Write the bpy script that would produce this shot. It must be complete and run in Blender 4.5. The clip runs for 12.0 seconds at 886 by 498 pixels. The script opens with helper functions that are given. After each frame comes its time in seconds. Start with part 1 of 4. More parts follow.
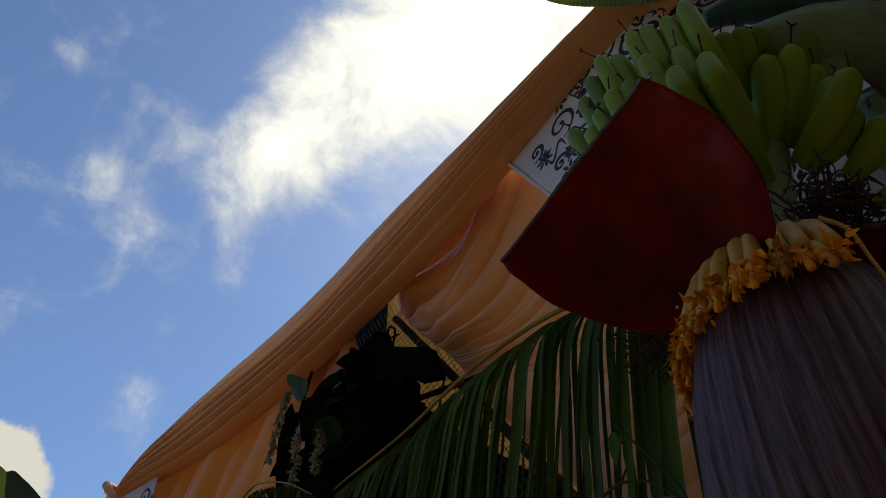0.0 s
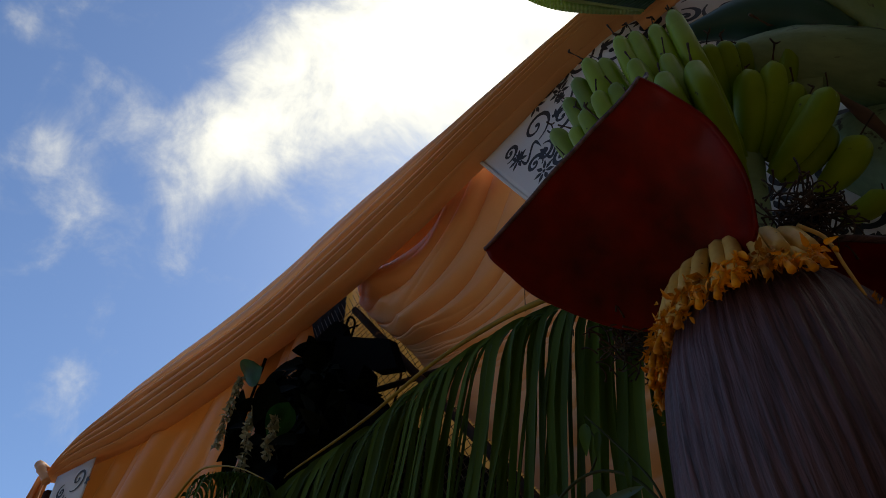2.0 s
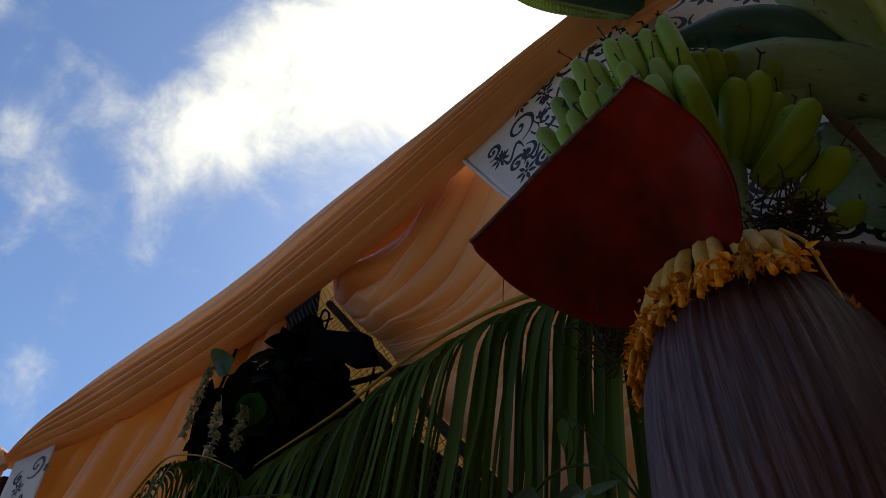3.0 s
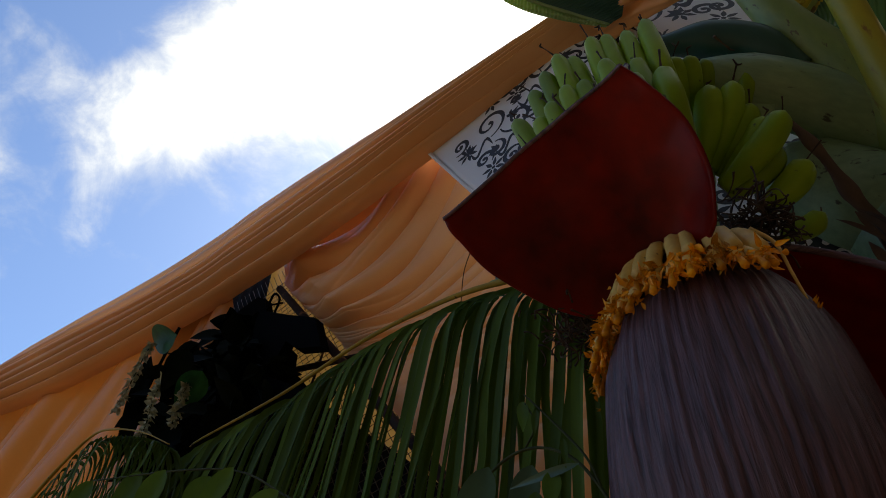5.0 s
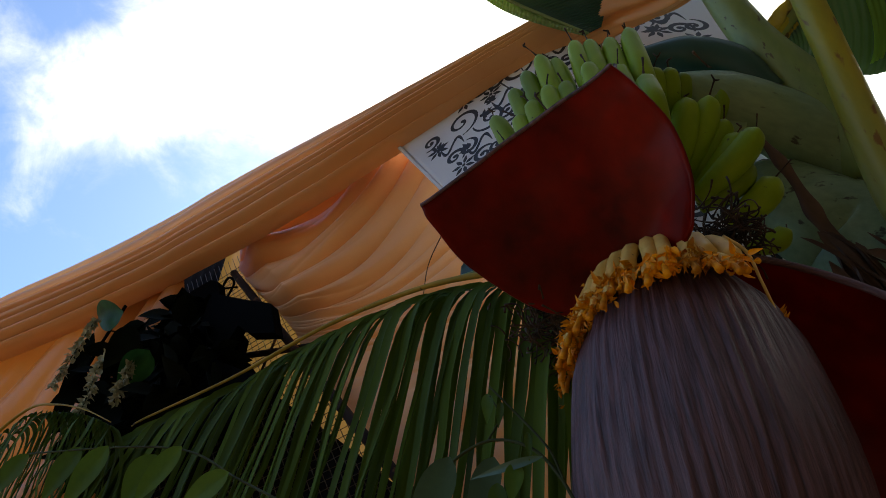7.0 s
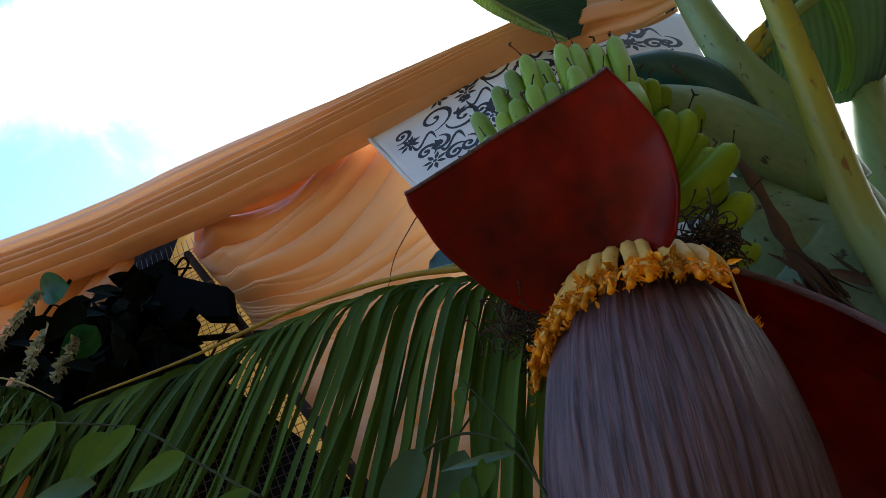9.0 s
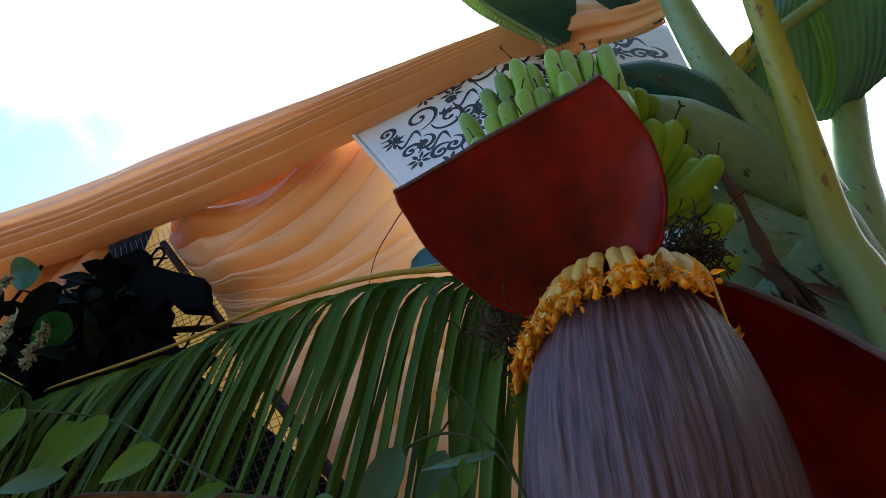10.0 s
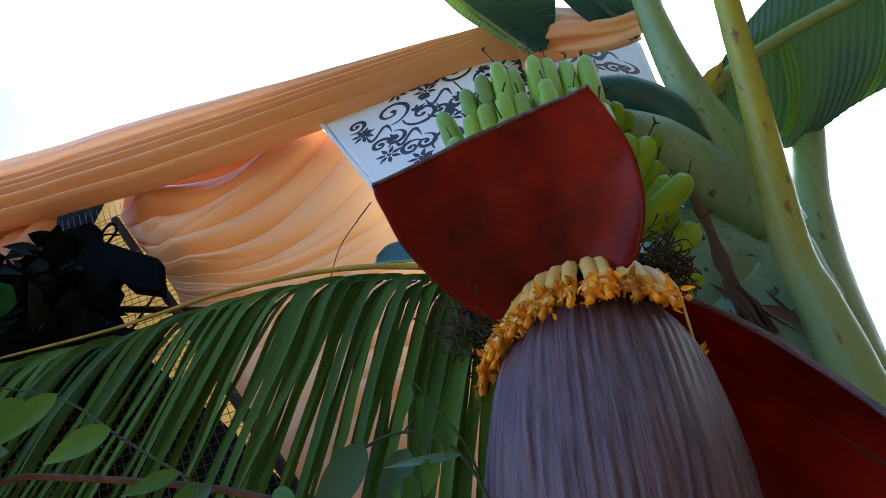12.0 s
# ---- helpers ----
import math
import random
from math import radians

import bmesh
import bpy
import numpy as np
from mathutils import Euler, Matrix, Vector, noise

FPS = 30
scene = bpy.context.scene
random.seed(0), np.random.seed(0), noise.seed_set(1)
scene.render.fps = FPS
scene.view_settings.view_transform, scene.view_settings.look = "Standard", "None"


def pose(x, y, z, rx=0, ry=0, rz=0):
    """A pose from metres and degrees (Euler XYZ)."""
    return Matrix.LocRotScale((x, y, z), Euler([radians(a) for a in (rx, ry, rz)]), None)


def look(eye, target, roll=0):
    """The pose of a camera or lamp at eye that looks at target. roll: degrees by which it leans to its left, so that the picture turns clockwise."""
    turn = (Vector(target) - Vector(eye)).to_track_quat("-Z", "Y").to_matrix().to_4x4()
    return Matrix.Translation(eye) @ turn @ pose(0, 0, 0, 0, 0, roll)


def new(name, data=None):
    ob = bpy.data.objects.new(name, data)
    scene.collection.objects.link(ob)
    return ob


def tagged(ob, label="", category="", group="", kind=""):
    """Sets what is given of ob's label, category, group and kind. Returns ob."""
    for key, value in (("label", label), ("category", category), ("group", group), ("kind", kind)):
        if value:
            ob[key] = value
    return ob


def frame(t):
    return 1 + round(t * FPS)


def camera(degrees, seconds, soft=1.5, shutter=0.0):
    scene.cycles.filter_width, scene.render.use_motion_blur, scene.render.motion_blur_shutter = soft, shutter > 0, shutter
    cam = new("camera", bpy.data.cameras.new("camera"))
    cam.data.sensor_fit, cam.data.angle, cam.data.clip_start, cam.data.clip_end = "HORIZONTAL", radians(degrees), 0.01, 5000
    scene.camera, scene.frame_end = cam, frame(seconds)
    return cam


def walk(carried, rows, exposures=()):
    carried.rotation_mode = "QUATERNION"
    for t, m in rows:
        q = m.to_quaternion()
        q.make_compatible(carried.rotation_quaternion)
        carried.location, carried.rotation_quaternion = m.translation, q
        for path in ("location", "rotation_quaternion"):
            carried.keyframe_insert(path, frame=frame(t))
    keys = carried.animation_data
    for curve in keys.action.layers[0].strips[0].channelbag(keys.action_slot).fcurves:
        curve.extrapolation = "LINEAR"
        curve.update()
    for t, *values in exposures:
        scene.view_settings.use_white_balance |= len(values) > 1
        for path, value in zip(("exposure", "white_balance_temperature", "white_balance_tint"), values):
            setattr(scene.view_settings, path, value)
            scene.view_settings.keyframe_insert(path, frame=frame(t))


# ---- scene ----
cam = camera(63.24, 12.0, soft=0.9)
ROWS = [
    (0.0, 0.0, 0.0, 1.4, 135.8, 0.2, -0.0),
    (0.5, -0.004, 0.002, 1.396, 135.872, 0.164, -1.058),
    (1.0, -0.0099, 0.0049, 1.3924, 135.946, 0.161, -2.498),
    (1.5, -0.0186, 0.0084, 1.3899, 136.0, 0.153, -3.969),
    (2.0, -0.0274, 0.0116, 1.3882, 135.992, 0.179, -5.515),
    (2.5, -0.0338, 0.0154, 1.3852, 136.04, 0.195, -7.024),
    (3.0, -0.0383, 0.0197, 1.3813, 136.122, 0.087, -8.807),
    (5.0, -0.054, 0.0478, 1.3674, 136.725, -0.128, -15.092),
    (5.5, -0.0577, 0.0542, 1.3641, 136.982, -0.136, -16.51),
    (6.0, -0.0621, 0.0619, 1.3636, 137.044, -0.124, -18.057),
    (6.5, -0.0655, 0.0654, 1.3623, 137.104, -0.164, -19.369),
    (7.0, -0.0688, 0.0678, 1.3614, 137.09, -0.235, -20.873),
    (9.0, -0.0916, 0.0877, 1.359, 137.136, 0.127, -26.649),
    (9.5, -0.0967, 0.0908, 1.3583, 137.152, 0.18, -28.006),
    (10.0, -0.1003, 0.0931, 1.3584, 137.184, 0.104, -29.642),
    (10.5, -0.1029, 0.0958, 1.3579, 137.071, 0.104, -31.087),
    (11.0, -0.1066, 0.0969, 1.3567, 137.168, 0.043, -32.64),
    (11.5, -0.1117, 0.1019, 1.3595, 137.051, 0.159, -33.994),
    (12.0, -0.1175, 0.1059, 1.3609, 136.999, 0.247, -35.358),
]
EXPOSURES = [(0.0, -0.42, 8000, 4), (1.5, -0.40, 8000, 4), (3.0, -0.25, 8000, 4), (5.0, 0.12, 8200, 4), (5.5, 0.18, 8200, 4), (7.0, 0.52, 8100, 2), (9.0, 1.17, 7100, -6), (9.5, 1.32, 6850, -8), (10.5, 1.58, 6450, -8), (12.0, 1.85, 6150, -8)]
walk(cam, [(t, pose(x, y, z, rx, ry, rz)) for t, x, y, z, rx, ry, rz in ROWS], EXPOSURES)

# ---- light ----
world = bpy.data.worlds.new("sky")
scene.world = world
world.use_nodes = True
wn, wl = world.node_tree.nodes, world.node_tree.links
wn.clear()
SUN_WAY = Vector((0.26, 0.60, 0.80)).normalized()
SUN_EL, SUN_AZ = math.asin(SUN_WAY.z), math.atan2(SUN_WAY.x, SUN_WAY.y)


def wnode(kind, **kw):
    nd = wn.new(kind)
    for k, v in kw.items():
        nd.inputs[k].default_value = v
    return nd


sky = wn.new("ShaderNodeTexSky")
sky.sky_type, sky.sun_disc = "NISHITA", False
sky.sun_elevation, sky.sun_rotation = SUN_EL, SUN_AZ
sky.air_density, sky.dust_density, sky.ozone_density = 1.0, 0.6, 1.6
tc = wn.new("ShaderNodeTexCoord")


def wmath(op, a, b=None, clamp=False):
    nd = wn.new("ShaderNodeMath")
    nd.operation, nd.use_clamp = op, clamp
    for i, v in enumerate((a, b)):
        if v is None:
            continue
        if isinstance(v, (int, float)):
            nd.inputs[i].default_value = v
        else:
            wl.new(v, nd.inputs[i])
    return nd.outputs[0]


def lobe(way, degrees, weight):
    """A soft round patch of cloud about a direction."""
    dot = wn.new("ShaderNodeVectorMath")
    dot.operation = "DOT_PRODUCT"
    wl.new(tc.outputs["Generated"], dot.inputs[0])
    dot.inputs[1].default_value = Vector(way).normalized()
    off = wmath("SUBTRACT", 1.0, dot.outputs["Value"])
    gauss = wmath("EXPONENT", wmath("MULTIPLY", off, -1.0 / (1 - math.cos(radians(degrees)))))
    return wmath("MULTIPLY", gauss, weight)


def wnoise(scale, detail, rough, stretch=(1, 1, 1), warp=0.0):
    mp = wn.new("ShaderNodeMapping")
    mp.inputs["Scale"].default_value = stretch
    wl.new(tc.outputs["Generated"], mp.inputs["Vector"])
    nz = wnode("ShaderNodeTexNoise", Scale=scale, Detail=detail, Roughness=rough, Distortion=warp)
    wl.new(mp.outputs[0], nz.inputs["Vector"])
    return nz.outputs["Fac"]


LOBES = [((0.08, 0.44, 0.89), 9, 0.95), ((-0.06, 0.50, 0.86), 7, 0.60), ((-0.19, 0.565, 0.80), 5, 0.55), ((-0.245, 0.615, 0.75), 4, 0.36),
         ((-0.33, 0.545, 0.77), 3, 0.34), ((-0.40, 0.58, 0.71), 3, 0.36), ((-0.38, 0.63, 0.68), 2.2, 0.22), ((-0.45, 0.44, 0.78), 1.8, 0.36), ((-0.51, 0.65, 0.57), 2.5, 0.22),
         ((0.62, 0.10, 0.75), 30, 0.80), ((0.25, 0.25, 0.93), 12, 0.5), ((0.95, 0.2, 0.3), 40, 0.25), ((0.0, -0.7, 0.7), 40, 0.3)]
cover = None
for spec in LOBES:
    one = lobe(*spec)
    cover = one if cover is None else wmath("ADD", cover, one)
fluff = wmath("SUBTRACT", wnoise(7.0, 12, 0.60, (1, 1, 1.15), 0.5), 0.5)
wisp = wmath("SUBTRACT", wnoise(17.0, 8, 0.62, (1, 1.2, 1), 0.8), 0.5)
dense = wmath("ADD", wmath("MULTIPLY", cover, 1.0), wmath("ADD", wmath("MULTIPLY", fluff, 1.7), wmath("MULTIPLY", wisp, 0.5)))
ramp = wn.new("ShaderNodeMapRange")
ramp.interpolation_type = "SMOOTHSTEP"
ramp.inputs["From Min"].default_value, ramp.inputs["From Max"].default_value = 0.03, 1.05
wl.new(dense, ramp.inputs["Value"])
# the crisp cumulus low over the horizon
puff = wmath("ADD", lobe((-0.515, 0.755, 0.405), 4.2, 1.0), wmath("MULTIPLY", wmath("SUBTRACT", wnoise(22, 5, 0.6), 0.5), 0.45))
ramp2 = wn.new("ShaderNodeMapRange")
ramp2.interpolation_type = "SMOOTHSTEP"
ramp2.inputs["From Min"].default_value, ramp2.inputs["From Max"].default_value = 0.42, 0.56
wl.new(puff, ramp2.inputs["Value"])
cloud = wmath("MAXIMUM", ramp.outputs[0], ramp2.outputs[0], clamp=True)
SKY, CLOUD = 0.15, 1.7
bg1 = wnode("ShaderNodeBackground", Strength=SKY)
tint = wn.new("ShaderNodeMix")
tint.data_type, tint.blend_type = "RGBA", "MULTIPLY"
tint.inputs["Factor"].default_value = 1.0
tint.inputs["B"].default_value = (0.76, 1.0, 1.42, 1)
wl.new(sky.outputs[0], tint.inputs["A"])
wl.new(tint.outputs["Result"], bg1.inputs["Color"])
bg2 = wnode("ShaderNodeBackground", Color=(0.94, 0.985, 1.04, 1))
shade = wn.new("ShaderNodeMapRange")
shade.inputs["From Min"].default_value, shade.inputs["From Max"].default_value = 0.1, 1.5
shade.inputs["To Min"].default_value, shade.inputs["To Max"].default_value = 0.55 * CLOUD, 1.15 * CLOUD
wl.new(dense, shade.inputs["Value"])
wl.new(shade.outputs[0], bg2.inputs["Strength"])
mixw = wn.new("ShaderNodeMixShader")
wl.new(cloud, mixw.inputs[0])
wl.new(bg1.outputs[0], mixw.inputs[1])
wl.new(bg2.outputs[0], mixw.inputs[2])
wout = wn.new("ShaderNodeOutputWorld")
wl.new(mixw.outputs[0], wout.inputs["Surface"])

sun = new("sun", bpy.data.lights.new("sun", "SUN"))
sun.data.energy, sun.data.angle, sun.data.color = 2.0, radians(12), (1.0, 0.94, 0.84)
sun.matrix_world = look((0, 0, 0), -SUN_WAY)


# ---- materials ----
def material(name, base, dark, rough=0.6, scale=8.0, stretch=(1, 1, 1), bump=0.2, bump_scale=60.0, translucent=0.0, glow_tint=None,
             spec=0.5, sheen=0.0, spots=None, contrast=0.5, jitter=0.0, metal=0.0, fade=None):
    """A procedural surface: two colours mixed by noise at two scales, fine relief, optional specks and light passing through."""
    m = bpy.data.materials.new(name)
    m.use_nodes = True
    nt = m.node_tree
    nn, ll = nt.nodes, nt.links
    bsdf = nn["Principled BSDF"]
    bsdf.inputs["Roughness"].default_value = rough
    bsdf.inputs["Specular IOR Level"].default_value = spec
    bsdf.inputs["Sheen Weight"].default_value = sheen
    bsdf.inputs["Metallic"].default_value = metal
    co = nn.new("ShaderNodeTexCoord")
    mp = nn.new("ShaderNodeMapping")
    mp.inputs["Scale"].default_value = stretch
    ll.new(co.outputs["Object"], mp.inputs["Vector"])
    big, fine = nn.new("ShaderNodeTexNoise"), nn.new("ShaderNodeTexNoise")
    big.inputs["Scale"].default_value, big.inputs["Detail"].default_value = scale, 5
    fine.inputs["Scale"].default_value, fine.inputs["Detail"].default_value = bump_scale, 4
    for nz in (big, fine):
        ll.new(mp.outputs[0], nz.inputs["Vector"])
    both = nn.new("ShaderNodeMath")
    both.operation = "MULTIPLY_ADD"
    ll.new(fine.outputs["Fac"], both.inputs[0])
    both.inputs[1].default_value = 0.45
    ll.new(big.outputs["Fac"], both.inputs[2])
    rng = nn.new("ShaderNodeMapRange")
    rng.inputs["From Min"].default_value, rng.inputs["From Max"].default_value = 0.72 - contrast * 0.5, 0.72 + contrast * 0.5
    ll.new(both.outputs[0], rng.inputs["Value"])
    mix = nn.new("ShaderNodeMix")
    mix.data_type = "RGBA"
    mix.inputs["A"].default_value, mix.inputs["B"].default_value = (*dark, 1), (*base, 1)
    ll.new(rng.outputs[0], mix.inputs["Factor"])
    colour = mix.outputs["Result"]
    if fade:
        sx, fr, fm = nn.new("ShaderNodeSeparateXYZ"), nn.new("ShaderNodeMapRange"), nn.new("ShaderNodeMix")
        fm.data_type = "RGBA"
        ll.new(co.outputs["Object"], sx.inputs[0])
        ll.new(sx.outputs["Z"], fr.inputs["Value"])
        fr.inputs["From Min"].default_value, fr.inputs["From Max"].default_value = fade[0], fade[1]
        ll.new(fr.outputs[0], fm.inputs["Factor"])
        fm.inputs["A"].default_value = (*fade[2], 1)
        ll.new(colour, fm.inputs["B"])
        colour = fm.outputs["Result"]
    if spots:
        sp = nn.new("ShaderNodeTexNoise")
        sp.inputs["Scale"].default_value, sp.inputs["Detail"].default_value = spots[1], 6
        ll.new(mp.outputs[0], sp.inputs["Vector"])
        sr = nn.new("ShaderNodeMapRange")
        sr.inputs["From Min"].default_value, sr.inputs["From Max"].default_value = spots[2], spots[2] + 0.05
        ll.new(sp.outputs["Fac"], sr.inputs["Value"])
        mx = nn.new("ShaderNodeMix")
        mx.data_type = "RGBA"
        ll.new(sr.outputs[0], mx.inputs["Factor"])
        ll.new(colour, mx.inputs["A"])
        mx.inputs["B"].default_value = (*spots[0], 1)
        colour = mx.outputs["Result"]
    if jitter:
        info, hsv, jr = nn.new("ShaderNodeObjectInfo"), nn.new("ShaderNodeHueSaturation"), nn.new("ShaderNodeMapRange")
        ll.new(info.outputs["Random"], jr.inputs["Value"])
        jr.inputs["To Min"].default_value, jr.inputs["To Max"].default_value = 1 - jitter, 1 + jitter
        ll.new(jr.outputs[0], hsv.inputs["Value"])
        ll.new(colour, hsv.inputs["Color"])
        colour = hsv.outputs["Color"]
    ll.new(colour, bsdf.inputs["Base Color"])
    if bump:
        bp = nn.new("ShaderNodeBump")
        bp.inputs["Strength"].default_value, bp.inputs["Distance"].default_value = bump, 0.002
        ll.new(fine.outputs["Fac"], bp.inputs["Height"])
        ll.new(bp.outputs[0], bsdf.inputs["Normal"])
    if translucent:
        tr, ms = nn.new("ShaderNodeBsdfTranslucent"), nn.new("ShaderNodeMixShader")
        if glow_tint:
            tr.inputs["Color"].default_value = (*glow_tint, 1)
        else:
            ll.new(colour, tr.inputs["Color"])
        ms.inputs[0].default_value = translucent
        ll.new(bsdf.outputs[0], ms.inputs[1])
        ll.new(tr.outputs[0], ms.inputs[2])
        ll.new(ms.outputs[0], nn["Material Output"].inputs["Surface"])
    return m


M = dict(
    peach=material("peach_satin", (0.84, 0.45, 0.205), (0.75, 0.37, 0.15), 0.42, 5, bump=0.08, bump_scale=900, translucent=0.14, glow_tint=(0.9, 0.45, 0.18), spec=0.25, sheen=0.1),
    swag=material("peach_satin_thin", (0.85, 0.42, 0.18), (0.77, 0.34, 0.13), 0.42, 4, bump=0.05, bump_scale=900, translucent=0.03, glow_tint=(0.95, 0.44, 0.16), spec=0.22),
    golden=material("golden_cloth", (0.50, 0.26, 0.08), (0.38, 0.19, 0.05), 0.6, 6, bump=0.1, bump_scale=700, translucent=0.2, glow_tint=(0.8, 0.45, 0.12)),
    white=material("white_printed_cloth", (0.80, 0.79, 0.78), (0.72, 0.71, 0.72), 0.6, 4, bump=0.08, bump_scale=900, translucent=0.1),
    ink=material("black_print", (0.02, 0.02, 0.025), (0.012, 0.012, 0.015), 0.6, 20, bump=0.05),
    wire=material("mesh_wire", (0.10, 0.07, 0.04), (0.05, 0.035, 0.02), 0.6, 40, metal=0.3),
    rod=material("rusty_rod", (0.05, 0.028, 0.02), (0.022, 0.014, 0.011), 0.8, 30, spec=0.1, spots=((0.16, 0.07, 0.03), 50, 0.6)),
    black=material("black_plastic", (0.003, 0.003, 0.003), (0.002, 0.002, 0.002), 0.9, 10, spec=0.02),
    # near-black base holds the leaf's own dark and the shade among dense foliage
    darkleaf=material("dark_shaded_leaf", (0.005, 0.010, 0.005), (0.003, 0.005, 0.003), 0.8, 30, jitter=0.3, spec=0.08),
    fakeleaf=material("green_cloth_leaf", (0.022, 0.115, 0.026), (0.010, 0.05, 0.014), 0.5, 30, translucent=0.15, spec=0.1),
    blossom=material("cream_blossom", (0.45, 0.43, 0.28), (0.30, 0.31, 0.18), 0.7, 60, jitter=0.15, translucent=0.15),
    rachis=material("palm_rachis", (0.40, 0.27, 0.045), (0.22, 0.17, 0.03), 0.6, 14, spec=0.12, spots=((0.10, 0.07, 0.03), 60, 0.62)),
    leaflet=material("palm_leaflet", (0.074, 0.118, 0.014), (0.038, 0.069, 0.008), 0.55, 6, (1, 1, 0.15), bump=0.25, bump_scale=120, translucent=0.08, glow_tint=(0.12, 0.24, 0.03), jitter=0.4, spec=0.05),
    vine=material("vine_leaf", (0.085, 0.17, 0.022), (0.045, 0.10, 0.018), 0.45, 18, bump=0.25, bump_scale=140, translucent=0.2, glow_tint=(0.20, 0.36, 0.05), jitter=0.4, spec=0.15),
    vineblue=material("waxy_vine_leaf", (0.055, 0.13, 0.065), (0.035, 0.09, 0.048), 0.36, 14, bump=0.2, bump_scale=140, translucent=0.05),
    twig=material("brown_twig", (0.12, 0.055, 0.026), (0.05, 0.030, 0.018), 0.7, 60, spec=0.1),
    greentwig=material("green_twig", (0.05, 0.065, 0.020), (0.030, 0.038, 0.015), 0.6, 60, spec=0.1),
    banana=material("unripe_banana", (0.23, 0.35, 0.020), (0.15, 0.25, 0.013), 0.46, 16, bump=0.12, bump_scale=50, spec=0.18, spots=((0.05, 0.05, 0.02), 95, 0.69), jitter=0.25),
    dried=material("dried_flower", (0.07, 0.040, 0.022), (0.02, 0.014, 0.012), 0.9, 60),
    tube=material("floret_cream", (0.86, 0.60, 0.19), (0.70, 0.44, 0.11), 0.5, 60, bump=0.2, spots=((0.25, 0.12, 0.03), 160, 0.66)),
    frill=material("floret_orange", (0.90, 0.40, 0.010), (0.56, 0.19, 0.005), 0.55, 120, bump=0.3, translucent=0.12, jitter=0.35),
    stem=material("banana_stem", (0.25, 0.33, 0.10), (0.14, 0.21, 0.062), 0.45, 9, (1, 1, 0.25), bump=0.25, bump_scale=110, spots=((0.10, 0.09, 0.035), 150, 0.655)),
    sheath=material("banana_sheath", (0.25, 0.37, 0.20), (0.13, 0.22, 0.115), 0.5, 10, (0.45, 1.7, 1.7), bump=0.5, bump_scale=90, spots=((0.045, 0.05, 0.028), 42, 0.625)),
    yellowpet=material("yellow_petiole", (0.44, 0.37, 0.030), (0.24, 0.26, 0.035), 0.42, 9, (1, 1, 0.2), bump=0.25, bump_scale=110, spec=0.3, spots=((0.20, 0.11, 0.03), 70, 0.63), fade=(1.86, 2.06, (0.22, 0.28, 0.085))),
    blade=material("banana_leaf", (0.020, 0.084, 0.068), (0.012, 0.054, 0.046), 0.42, 7, bump=0.1, translucent=0.02, glow_tint=(0.22, 0.42, 0.05)),
    paleblade=material("banana_leaf_back", (0.27, 0.38, 0.17), (0.20, 0.31, 0.14), 0.5, 7, bump=0.1, translucent=0.12, glow_tint=(0.22, 0.42, 0.05)),
    yellowleaf=material("yellowed_leaf", (0.50, 0.38, 0.04), (0.30, 0.22, 0.03), 0.5, 14, translucent=0.2, spots=((0.10, 0.06, 0.02), 30, 0.6)),
    husk=material("dry_sheath", (0.13, 0.080, 0.05), (0.05, 0.030, 0.022), 0.8, 20, (1, 1, 0.3), bump=0.5, bump_scale=90),
    inner=material("bract_inner", (0.25, 0.0075, 0.002), (0.028, 0.0015, 0.001), 0.34, 8, bump=0.2, bump_scale=45, spec=0.14, contrast=0.5, translucent=0.06, glow_tint=(0.45, 0.02, 0.004)),
    # near-black stand-in for the shaded interior behind the mesh
    darkgap=material("dark_interior", (0.012, 0.010, 0.008), (0.006, 0.005, 0.004), 0.9, 20, spec=0.1),
    # paler leaf green with the sunlight put into its colour
    sunlit=material("painted_sun_leaf", (0.12, 0.27, 0.04), (0.09, 0.22, 0.035), 0.5, 7, bump=0.1, translucent=0.35, glow_tint=(0.30, 0.55, 0.08)),
    # same satin as peach, its colour deepened for the curtain's weaker light
    curtain=material("shaded_peach_satin", (0.68, 0.26, 0.075), (0.52, 0.19, 0.05), 0.35, 4, bump=0.05, bump_scale=900, translucent=0.08, glow_tint=(0.9, 0.34, 0.07), spec=0.3),
    # dark surface of the unseen light-blocking walls
    blocker=material("light_block_dark", (0.10, 0.072, 0.046), (0.06, 0.042, 0.027), 0.9, 2, bump=0.5, bump_scale=40),
    ground=material("bare_ground", (0.27, 0.165, 0.085), (0.19, 0.11, 0.055), 0.95, 1.2, bump=0.6, bump_scale=30, spots=((0.06, 0.08, 0.03), 3, 0.62)),
)


